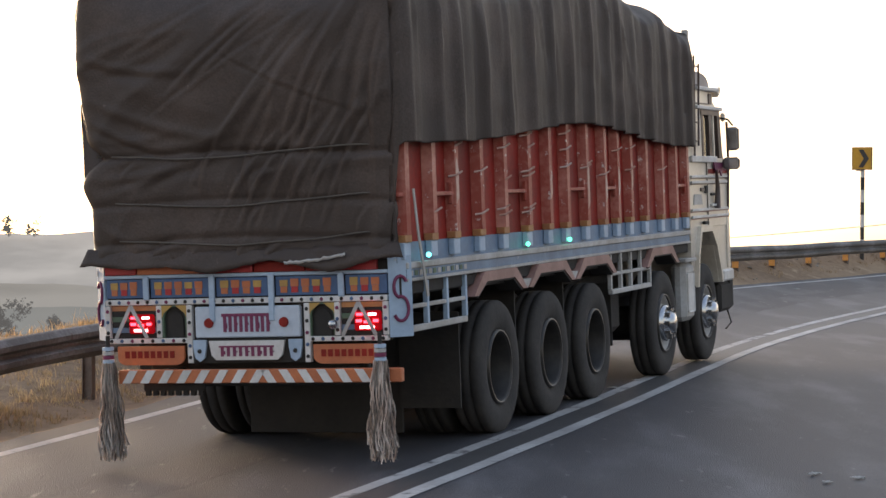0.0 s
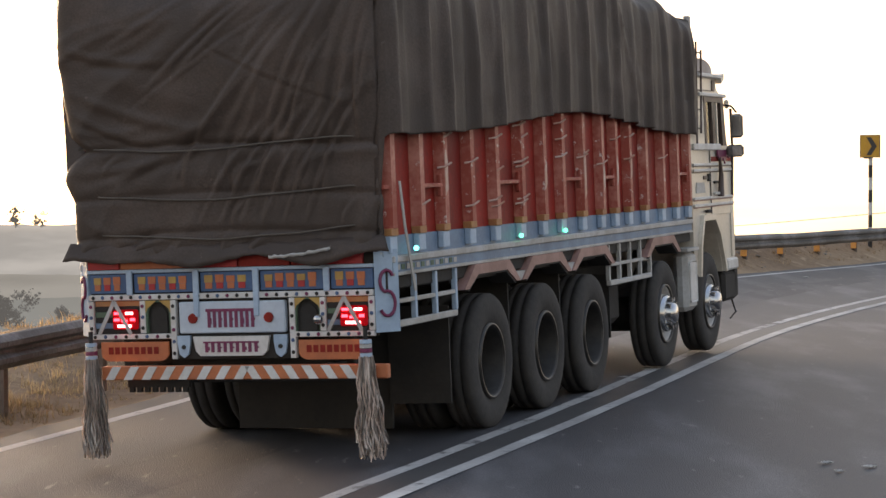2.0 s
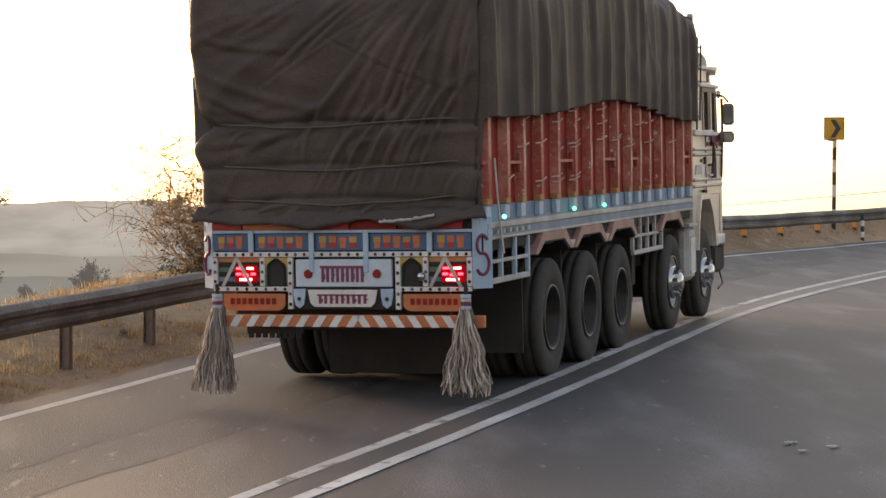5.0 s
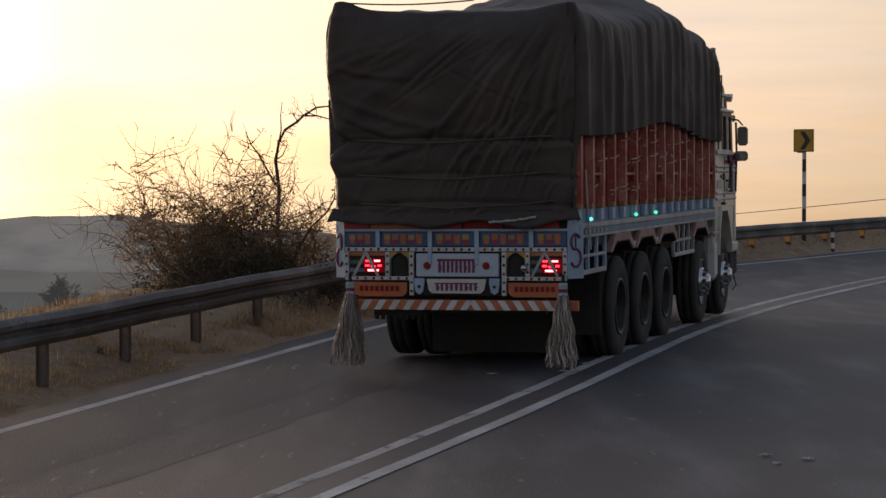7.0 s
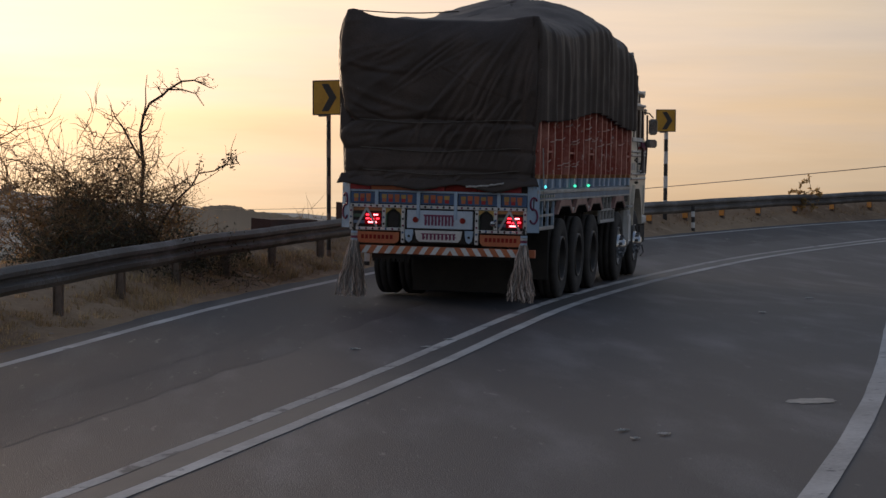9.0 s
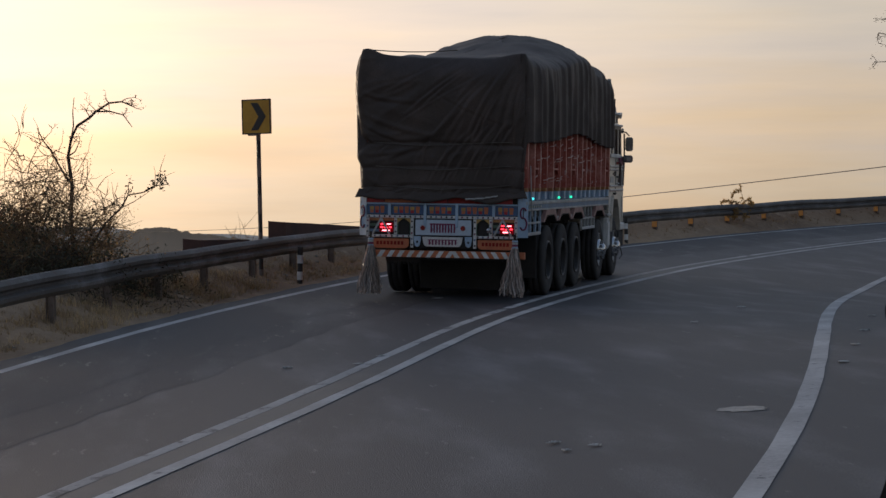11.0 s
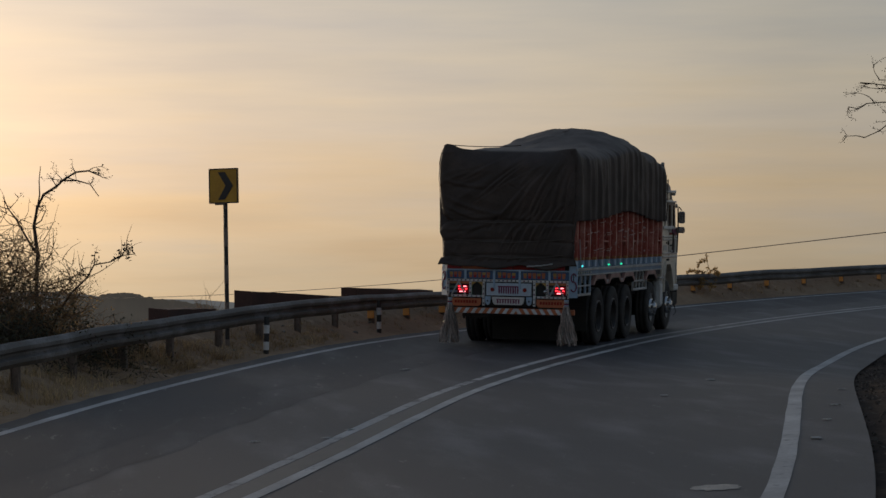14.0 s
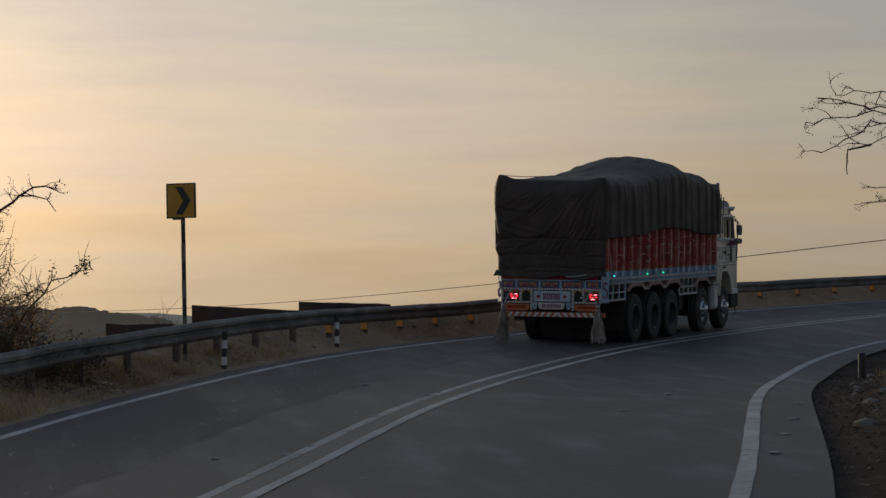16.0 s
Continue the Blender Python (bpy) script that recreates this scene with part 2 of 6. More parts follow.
POST_STEEL = material("rusted_post_steel", (0.27, 0.215, 0.175), (0.13, 0.10, 0.08), rough=0.7, metal=0.3, scale=30, big=4, bump=0.3)
BLACK = material("black_paint", (0.025, 0.025, 0.027), (0.05, 0.045, 0.04), rough=0.5, scale=30, big=3)
WHITE = material("white_paint", (0.80, 0.79, 0.77), (0.56, 0.53, 0.49), rough=0.5, scale=30, big=4, bump=0.05)
SIGN_YELLOW = material("sign_yellow", (0.72, 0.40, 0.03), (0.5, 0.26, 0.02), rough=0.35, scale=20, big=3, bump=0.0)
AMBER = material("amber_reflector", (0.95, 0.46, 0.12), (0.85, 0.34, 0.08), rough=0.25, scale=60, big=8, bump=0.0)
BARK = material("grey_brown_bark", (0.16, 0.115, 0.08), (0.07, 0.05, 0.035), rough=0.95, scale=40, big=6, bump=0.5)
TWIG = material("pale_dry_twig", (0.54, 0.37, 0.20), (0.28, 0.18, 0.09), rough=0.9, scale=40, big=6, bump=0.2, lets_light=0.35)
DRYLEAF = material("dry_leaf", (0.55, 0.37, 0.15), (0.28, 0.19, 0.08), rough=0.85, scale=5, big=1, bump=0.0, lets_light=0.6)
LEAF = material("dusty_olive_leaf", (0.10, 0.095, 0.05), (0.05, 0.05, 0.03), rough=0.8, scale=5, big=1, bump=0.0)
STONE = material("grey_rubble", (0.30, 0.27, 0.23), (0.16, 0.14, 0.12), rough=0.95, scale=18, big=3, bump=0.8, vary=0.25)
PARAPET = material("dark_red_parapet", (0.10, 0.055, 0.045), (0.05, 0.032, 0.028), rough=0.9, scale=14, big=1.5, bump=0.4)
CABLE = material("cable_black", (0.07, 0.065, 0.06), rough=0.7, bump=0.0)


# ---- mesh helpers ----
def part(name, bm, mat, parent=None, label="", smooth=False):
    me = bpy.data.meshes.new(name)
    bm.normal_update()
    bm.to_mesh(me)
    bm.free()
    me.materials.append(mat)
    if smooth:
        me.polygons.foreach_set("use_smooth", [True] * len(me.polygons))
    ob = new(name, me)
    if parent is not None:
        ob.parent = parent
    if label:
        tagged(ob, label)
    return ob


def mesh_of(name, verts, faces, mat, parent=None, smooth=False):
    me = bpy.data.meshes.new(name)
    me.from_pydata([tuple(map(float, v)) for v in verts], [], [tuple(map(int, f)) for f in faces])
    me.materials.append(mat)
    if smooth:
        me.polygons.foreach_set("use_smooth", [True] * len(me.polygons))
    ob = new(name, me)
    if parent is not None:
        ob.parent = parent
    return ob


def box(bm, x0, x1, y0, y1, z0, z1, bev=0.0, m=None):
    r = bmesh.ops.create_cube(bm, size=1.0)
    mat = Matrix.Translation(((x0 + x1) / 2, (y0 + y1) / 2, (z0 + z1) / 2)) @ Matrix.Diagonal((x1 - x0, y1 - y0, z1 - z0, 1))
    bmesh.ops.transform(bm, matrix=(m @ mat if m else mat), verts=r["verts"])
    if bev:
        es = {e for v in r["verts"] for e in v.link_edges}
        bmesh.ops.bevel(bm, geom=list(es), offset=bev, segments=1, affect="EDGES", profile=0.5)
    return bm


def boxed(*a, **k):
    return box(bmesh.new(), *a, **k)


def prism(bm, pts, axis, a, b):
    """A polygon in the plane across axis, drawn out from a to b."""
    def at(p, h):
        return (h, p[0], p[1]) if axis == "x" else (p[0], h, p[1]) if axis == "y" else (p[0], p[1], h)
    v0, v1 = [bm.verts.new(at(p, a)) for p in pts], [bm.verts.new(at(p, b)) for p in pts]
    n = len(pts)
    bm.faces.new(v0), bm.faces.new(v1[::-1])
    for i in range(n):
        bm.faces.new((v0[i], v1[i], v1[(i + 1) % n], v0[(i + 1) % n]))
    bmesh.ops.recalc_face_normals(bm, faces=bm.faces)
    return bm


def tube_data(pts, radii, n, verts, faces):
    """A tapered tube along pts, appended to verts and faces."""
    base = len(verts)
    for i, p in enumerate(pts):
        p = Vector(p)
        d = (Vector(pts[min(i + 1, len(pts) - 1)]) - Vector(pts[max(i - 1, 0)])).normalized()
        u = d.cross(Vector((0.3, 0.2, 0.93)))
        u = u.normalized() if u.length > 0.05 else d.cross(Vector((1, 0, 0))).normalized()
        w = d.cross(u)
        for j in range(n):
            a = 2 * math.pi * j / n
            verts.append(p + (u * math.cos(a) + w * math.sin(a)) * radii[i])
    for i in range(len(pts) - 1):
        for j in range(n):
            a, b = base + i * n + j, base + i * n + (j + 1) % n
            faces.append((a, b, b + n, a + n))
    faces.append(tuple(base + j for j in range(n)))
    faces.append(tuple(base + (len(pts) - 1) * n + j for j in reversed(range(n))))


def tube(name, pts, r, mat, parent=None, n=8):
    v, f = [], []
    tube_data(pts, [r] * len(pts) if not isinstance(r, (list, tuple)) else r, n, v, f)
    return mesh_of(name, v, f, mat, parent, True)


def rod(bm, p, q, r, n=10):
    p, q = Vector(p), Vector(q)
    m = (q - p).to_track_quat("Z", "Y").to_matrix().to_4x4()
    bmesh.ops.create_cone(bm, cap_ends=True, segments=n, radius1=r, radius2=r, depth=(q - p).length, matrix=Matrix.Translation((p + q) / 2) @ m)
    return bm


def thing(name, label, category, group="", m=None):
    e = new(name)
    e.empty_display_size = 0.2
    if m is not None:
        e.matrix_world = m
    return tagged(e, label, category, group)


# ---- the road's course ----
S = np.arange(-70.0, 140.01, 0.5)


def soften(a, n=19):
    g = np.hanning(n)
    return np.convolve(np.pad(a, n // 2, mode="edge"), g / g.sum(), "valid")


def course():
    bend = np.interp(S, ROAD_S, ROAD_BEND)
    i0 = int(np.argmin(abs(S)))
    th = np.cumsum(bend) * 0.5
    th = th - th[i0] + ROAD_START[2]
    x, y = np.cumsum(np.sin(th)) * 0.5, np.cumsum(np.cos(th)) * 0.5
    z = np.interp(S, ROAD_S, ROAD_Z)
    z = np.where(S < -16, ROAD_Z[0] + (S + 16) * 0.02, np.where(S > 70, ROAD_Z[-1] + (S - 70) * 0.03, z))
    return x - x[i0] + ROAD_START[0], y - y[i0] + ROAD_START[1], th, soften(z), soften(np.interp(S, ROAD_S, ROAD_CROSS))


RX, RY, RTH, RZ, RC = course()


def on_road(s, d, h=0.0):
    """The place s metres along the double line, d metres to its left, h above the surface."""
    x, y, th, z, c = (np.interp(s, S, a) for a in (RX, RY, RTH, RZ, RC))
    return Vector((x - math.cos(th) * d, y + math.sin(th) * d, z + c * max(-5.0, min(d, 5.0)) + h))


def heading(s):
    return float(np.interp(s, S, RTH))


def strip(name, s0, s1, d0, d1, h, mat, parent=None, nd=1, step=0.5, thick=0.0, wobble=0.0):
    """A sheet that follows the road between two distances from the double line."""
    v, f, ss = [], [], np.arange(s0, s1 + 1e-6, step)
    for s in ss:
        for j in range(nd + 1):
            w = wobble * noise.noise((s * 0.9, j * 3.1, d0)) if wobble else 0
            v.append(on_road(s, d0 + (d1 - d0) * j / nd + w, h))
    n = nd + 1
    for i in range(len(ss) - 1):
        for j in range(nd):
            a = i * n + j
            f.append((a, a + n, a + n + 1, a + 1))
    ob = mesh_of(name, v, f, mat, parent, True)
    return ob


def road_offset(x, y):
    """For arrays of places: the nearest station of the road and the metres to its left."""
    best, s_i = np.full(x.shape, 1e18), np.zeros(x.shape, int)
    for i in range(0, len(S), 2):
        d2 = (x - RX[i]) ** 2 + (y - RY[i]) ** 2
        hit = d2 < best
        best[hit], s_i[hit] = d2[hit], i
    th = RTH[s_i]
    d = -(x - RX[s_i]) * np.cos(th) + (y - RY[s_i]) * np.sin(th)
    far = np.sqrt(best)
    return np.where(d >= 0, far, -far), s_i


def ground_height(x, y):
    """Terrain over arrays of places: verge, drop to the valley, bank on the inner side."""
    d, s_i = road_offset(x, y)
    base = RZ[s_i] + RC[s_i] * np.clip(d, -5, 5)
    n1 = np.sin(x * 0.9 + 1.3 * np.sin(y * 0.5)) * np.sin(y * 0.8 + np.sin(x * 0.7)) * 0.06
    n2 = np.sin(x * 0.013 + 2) * np.sin(y * 0.011 + 1) * 4
    left = np.clip(d - 8.0, 0, None)
    drop = -np.minimum(left * 0.30, 3.0 + left * 0.05)
    drop = np.maximum(drop, -34) + np.where(left > 60, n2 * 0.3, 0) + 0.26 * np.clip((d - 5.0) / 1.3, 0, 1)
    berm = (0.55 * np.clip((S[s_i] - 2.0) / 8.0, 0, 1) + 0.45 * np.clip((S[s_i] - 17.0) / 9.0, 0, 1)) * np.clip((d - 4.6) / 1.3, 0, 1) * np.clip((RAIL_D + 4.5 - d) / 3.0, 0, 1)
    drop = drop + 0.42 * berm
    right = np.clip(-d - 5.0, 0, None)
    rise = 0.38 * np.exp(-((right - 1.8) / 0.9) ** 2) + np.minimum(right * 0.05, 3.0)
    rough = np.where(abs(d) > 5.2, n1 * np.clip((abs(d) - 5.2) / 1.5, 0, 1), 0)
    return np.where(d > 0, base - 0.04 - 0.03 * np.clip(d - 4.4, 0, 2) + drop, base - 0.04 + rise) + rough


def spaced(lo, a, b, hi, step):
    core = list(np.arange(a, b + 1e-6, step))
    up, g = [], step
    while (up[-1] if up else b) < hi:
        g *= 1.28
        up.append((up[-1] if up else b) + g)
    dn, g = [], step
    while (dn[-1] if dn else a) > lo:
        g *= 1.28
        dn.append((dn[-1] if dn else a) - g)
    return np.array(dn[::-1] + core + up)


def build_ground():
    gx, gy = spaced(-3000, -9, 36, 3000, 0.35), spaced(-3000, -4, 84, 4000, 0.4)
    X, Y = np.meshgrid(gx, gy)
    Z = ground_height(X, Y)
    nx = len(gx)
    v = np.stack([X.ravel(), Y.ravel(), Z.ravel()], 1)
    i, j = np.meshgrid(np.arange(nx - 1), np.arange(len(gy) - 1))
    a = (j * nx + i).ravel()
    f = np.stack([a, a + 1, a + 1 + nx, a + nx], 1)
    ob = mesh_of("ground", v, f, SOIL, None, True)
    ob.data.materials.append(SHADED_RUBBLE_SOIL)
    d, _ = road_offset(X.ravel(), Y.ravel())
    ob.data.polygons.foreach_set("material_index", (d[a] < 0).astype(np.int32))
    tagged(ob, "dry brown soil beside the road, falling to a valley", "ground", kind="structure")


build_ground()
road = tagged(strip("road", -60, 130, -4.75, 4.35, 0.0, ASPHALT, None, 12), "dark grey worn asphalt hill road climbing round a bend", "road", kind="structure")
strip("worn_band", -60, 130, 1.55, 4.35, 0.0025, MIXED_ASPHALT, road, 5, wobble=0.12)
strip("outer_lane", -60, 130, 2.3, 4.34, 0.0045, OLD_ASPHALT, road, 5, wobble=0.14)
strip("joint_band", -60, 130, -0.16, 0.095, 0.0045, TAR, road, 1, wobble=0.02)
strip("centre_line", -60, 120, 0.10, 0.225, 0.006, FADED_LINE, road, wobble=0.012)
strip("centre_line", -60, 120, -0.295, -0.165, 0.006, LINE, road, wobble=0.012)
strip("edge_line", -60, 120, LANE_L - 0.07, LANE_L + 0.07, 0.006, LINE, road, wobble=0.012)
strip("edge_line", -60, 120, -LANE_R - 0.09, -LANE_R + 0.06, 0.006, LINE, road, wobble=0.008)


# ---- guard rail ----
def build_rail():
    rail = thing("guard_rail", "long grey steel crash barrier on short posts beside the road", "guard rail")
    prof = [(0.00, 0.44), (0.025, 0.45), (0.075, 0.50), (0.075, 0.545), (0.02, 0.58), (0.02, 0.61), (0.075, 0.645), (0.075, 0.69), (0.025, 0.74), (0.0, 0.75)]
    prof = prof + [(a - 0.006, b) for a, b in reversed(prof)]
    s = -40.0
    while s < 112:
        v, f, n = [], [], len(prof)
        cuts = np.arange(s, s + 4.03, 0.8)
        for c in cuts:
            for a, b in prof:
                v.append(on_road(c, RAIL_D - a + 0.02 * noise.noise((c * 0.35, 0, 7)), b + 0.025 * noise.noise((c * 0.4, 5, 0)) - 0.02))
        for i in range(len(cuts) - 1):
            for j in range(n):
                k = (j + 1) % n
                f.append((i * n + j, (i + 1) * n + j, (i + 1) * n + k, i * n + k))
        mesh_of("beam", v, f, ZINC, rail)
        for q in ((s + 0.4, s + 2.4) if s < 13 else (s + 0.68, s + 2.68)):
            p, a = on_road(q, RAIL_D + 0.14), heading(q)
            lean = noise.noise((q, 3, 3)) * 2
            bm = bmesh.new()
            for (x0, x1, y0, y1) in ((-0.052, -0.046, -0.04, 0.04), (0.046, 0.052, -0.04, 0.04), (-0.052, 0.052, -0.004, 0.004)):
                box(bm, x0, x1, y0, y1, -0.4, 0.68)
            box(bm, 0.052, 0.155, -0.03, 0.03, 0.48, 0.66)
            post = part("post", bm, POST_STEEL, rail)
            post.matrix_world = Matrix.Translation(p) @ pose(0, 0, 0, 0, lean, -math.degrees(a))
            if q < 24:
                continue
            bm = boxed(-0.07, 0.07, -0.062, -0.039, 0.27, 0.43, 0.004)
            rf = part("reflector", bm, AMBER, post, "amber reflector square")
        s += 4.0
    return rail


build_rail()


def delineator(s, d, lean, at=None):
    p = on_road(s, d)
    p.x, p.y = at if at else (p.x, p.y)
    p.z = float(ground_height(np.array([p.x]), np.array([p.y]))[0])
    e = thing("delineator_post", "black and white banded roadside marker post", "marker post", "marker posts at the barrier", Matrix.Translation(p) @ pose(0, 0, 0, 0, lean, 0))
    for i in range(5):
        bm = bmesh.new()
        rod(bm, (0, 0, i * 0.135 - 0.06), (0, 0, i * 0.135 + 0.075), 0.045 + 0.0015 * (i % 2), 12)
        part("band", bm, WHITE if i % 2 else BLACK, e)
    return e


def chevron_sign(x, y, h_base, size, turn, top, lean=0.0, thick=0.034, pale=WHITE):
    p = Vector((x, y, h_base))
    H = top - h_base
    e = thing("chevron_sign", "yellow square chevron sign with a black arrow on a banded post", "road sign", "bend signs", Matrix.Translation(p) @ pose(0, 0, 0, 0, lean, turn))
    bm = boxed(-size / 2, size / 2, -0.045, 0.0, H - size * 1.12, H, 0.008)
    plate = part("plate", bm, SIGN_YELLOW, e, "yellow sign plate with black edge")
    c, w = H - size * 0.56, size
    bm = bmesh.new()
    prism(bm, [(-0.18 * w, c + 0.44 * w), (0.06 * w, c + 0.44 * w), (0.34 * w, c), (0.06 * w, c - 0.44 * w), (-0.18 * w, c - 0.44 * w), (0.08 * w, c)], "y", -0.052, -0.046)
    part("arrow", bm, BLACK, plate)
    for a in ((-size / 2, size / 2, H - 0.018, H), (-size / 2, size / 2, H - size * 1.12, H - size * 1.12 + 0.018), (-size / 2, -size / 2 + 0.018, H - size * 1.1, H - 0.02), (size / 2 - 0.018, size / 2, H - size * 1.1, H - 0.02)):
        part("border", boxed(a[0], a[1], -0.051, -0.046, a[2], a[3]), BLACK, plate)
    bm = boxed(-0.15, 0.02, -0.05, -0.01, H - size * 1.12 - 0.025, H - size * 1.12 + 0.01)
    part("bracket", bm, POST_STEEL, e)
    z, i = -0.3, 0
    while z < H - size * 1.12:
        z2 = min(z + 0.3, H - size * 1.1)
        bm = bmesh.new()
        rod(bm, (0, 0.025, z), (0, 0.025, z2), thick + 0.001 * (i % 2), 12)
        part("post_band", bm, pale if i % 2 else BLACK, e)
        z, i = z2, i + 1
    return e


# White bands of the backlit post, their shade put into a darker colour.
SHADED_WHITE = material("shaded_white_paint", (0.30, 0.24, 0.20), (0.12, 0.09, 0.075), rough=0.7, scale=30, big=4, bump=0.1)
chevron_sign(10.32, 53.55, 1.35, 0.49, -22, 4.48, 0.0, 0.052)
chevron_sign(1.37, 35.84, 1.00, 0.505, -26, 4.06, -0.8, 0.036, SHADED_WHITE)
delineator(17.9, 4.9, 1.5, (2.0, 35.9))
delineator(24.2, 4.9, 0.0, (4.53, 42.3))
delineator(36.6, 4.9, -1.0, (11.0, 53.4))


# ---- the lorry ----
TARP = material("dark_tarpaulin", (0.100, 0.072, 0.058), (0.055, 0.040, 0.032), rough=0.58, scale=60, big=1.6, amount=0.8, bump=0.3, spec=0.42, spots=(0.118, 0.090, 0.075), spot_at=0.66)
ROPE = material("grey_rope", (0.14, 0.12, 0.10), rough=0.9, scale=80, big=8)
RED = material("faded_red_paint", (0.37, 0.027, 0.017), (0.21, 0.018, 0.012), rough=0.55, scale=22, big=1.6, amount=0.7, bump=0.12, spots=(0.44, 0.10, 0.06), spot_at=0.70, spec=0.25)
# Rubbed pink paint, its base raised for the light the ribs catch.
RIB = material("rubbed_pink_lit_rib_paint", (0.58, 0.25, 0.19), (0.36, 0.075, 0.05), rough=0.5, scale=22, big=2.2, amount=0.8, bump=0.12, spots=(0.72, 0.58, 0.52), spot_at=0.60, spec=0.3)
RUBBED = material("bare_rubbed_paint", (0.72, 0.60, 0.54), (0.55, 0.30, 0.22), rough=0.5, scale=26, big=4, amount=0.7, bump=0.1)
OCHRE = material("ochre_band_paint", (0.50, 0.26, 0.09), (0.36, 0.14, 0.07), rough=0.6, scale=25, big=4, bump=0.1)
BLUEGREY = material("grey_blue_band_paint", (0.20, 0.30, 0.42), (0.13, 0.18, 0.26), rough=0.55, scale=25, big=3, bump=0.1, spots=(0.45, 0.48, 0.50), spot_at=0.62)
SKYBLUE = material("pale_blue_paint", (0.47, 0.59, 0.72), (0.32, 0.42, 0.54), rough=0.5, scale=30, big=3, bump=0.08, spots=(0.55, 0.58, 0.58), spot_at=0.66)
DEEPBLUE = material("deep_blue_paint", (0.085, 0.16, 0.31), (0.06, 0.10, 0.19), rough=0.55, scale=30, big=4, bump=0.08, spots=(0.24, 0.28, 0.33), spot_at=0.62)
CREAM = material("cream_paint", (0.76, 0.71, 0.61), (0.56, 0.49, 0.40), rough=0.32, scale=28, big=2, amount=0.5, bump=0.05, spots=(0.36, 0.28, 0.20), spot_at=0.68)
PALE = material("dusty_white_paint", (0.56, 0.56, 0.55), (0.36, 0.34, 0.31), rough=0.55, scale=30, big=3, amount=0.6, bump=0.1)
PINK = material("dusty_pink_paint", (0.46, 0.27, 0.23), (0.30, 0.17, 0.14), rough=0.6, scale=28, big=3, amount=0.6, bump=0.1)
ORANGE = material("orange_paint", (0.62, 0.20, 0.075), (0.44, 0.14, 0.06), rough=0.55, scale=30, big=3, amount=0.6, bump=0.05, spots=(0.40, 0.22, 0.14), spot_at=0.66)
YELLOW = material("yellow_paint", (0.56, 0.36, 0.09), (0.38, 0.22, 0.07), rough=0.5, scale=30, big=4, bump=0.05)
GREEN = material("dull_green_paint", (0.13, 0.20, 0.12), (0.08, 0.12, 0.08), rough=0.6, scale=30, big=4, bump=0.05)
VIOLET = material("dark_magenta_paint", (0.22, 0.03, 0.09), (0.15, 0.03, 0.08), rough=0.5, scale=30, big=6, bump=0.0)
BRIGHT_RED = material("bright_red_paint", (0.50, 0.03, 0.035), (0.32, 0.03, 0.03), rough=0.45, scale=30, big=4, bump=0.05)
# Black of the chassis parts; it also paints shade under the tail and in recesses.
CHASSIS = material("oily_black_chassis_shade", (0.022, 0.020, 0.018), (0.04, 0.034, 0.028), rough=0.8, scale=25, big=3, bump=0.3)
TYRE = material("dusty_tyre_rubber", (0.036, 0.033, 0.031), (0.058, 0.052, 0.046), rough=0.9, scale=30, big=5, amount=0.6, bump=0.3)
RIM = material("grimy_rim_steel", (0.022, 0.02, 0.019), (0.05, 0.045, 0.04), rough=0.6, metal=0.4, scale=20, big=6, bump=0.2)
BRIGHT_RIM = material("worn_rim_edge", (0.075, 0.07, 0.065), (0.05, 0.045, 0.04), rough=0.4, metal=0.7, scale=20, big=6, bump=0.1)
CHROME = material("bright_hub_metal", (0.70, 0.70, 0.70), (0.40, 0.40, 0.40), rough=0.22, metal=1.0, scale=30, big=8, bump=0.05)
TAIL = plain_glow("tail_lamp_red", (1.0, 0.03, 0.045), 2.6, 0.4)
TAIL_HOT = plain_glow("tail_lamp_core", (1.0, 0.22, 0.22), 3.4, 0.4)
LENS = plain_glow("lit_red_lens", (1.0, 0.015, 0.025), 0.05, 0.2)
LED_CYAN, LED_GREEN = plain_glow("led_cyan", (0.15, 0.9, 0.85), 1.1), plain_glow("led_green", (0.1, 1.0, 0.45), 1.1)
DARKGLASS = glass("cab_glass", (0.45, 0.47, 0.46))
MIRROR_BACK = material("grey_mirror_shell", (0.12, 0.11, 0.10), (0.2, 0.18, 0.16), rough=0.4, scale=20, big=5, bump=0.0)
STRAW = material("tassel_foil_strips", (0.95, 0.90, 0.84), (0.62, 0.50, 0.42), rough=0.32, spec=0.9, scale=14, big=5.0, amount=0.9, bump=0.0, stretch=(4, 4, 0.8), islands=0.62, lets_light=0.45)

TARP_HALF, TARP_Y0, TARP_Y1 = 1.19, -0.02, 8.80


def tarp_top(x, y):
    mound = 0.44 * math.exp(-(((y - 5.3) / (2.1 if y < 5.3 else 2.3)) ** 2)) * (0.50 + 0.50 * math.cos(min(abs(x) / 1.25, 1) * 1.5))
    corner = 0.08 * math.exp(-((y / 0.35) ** 2 + ((x + 1.1) / 0.16) ** 2))
    sag = -0.05 * math.exp(-((y / 0.5) ** 2)) * (1 - (x / 1.2) ** 2)
    front = -0.07 * max(0.0, (y - 7.6) / 1.2) ** 2 + 0.10 * max(0.0, 1 - abs(y - 4.9) / 1.5) * (1 - abs(x) / 1.3) - 0.07 * math.exp(-(((y - 6.75) / 0.35) ** 2)) + 0.05 * math.exp(-(((y - 7.5) / 0.45) ** 2))
    return 3.47 + mound + corner + sag + front + 0.03 * noise.noise((x * 2, y * 2, 0.5)) + 0.06 * math.exp(-(((y - 5.5) / 3.0) ** 2))


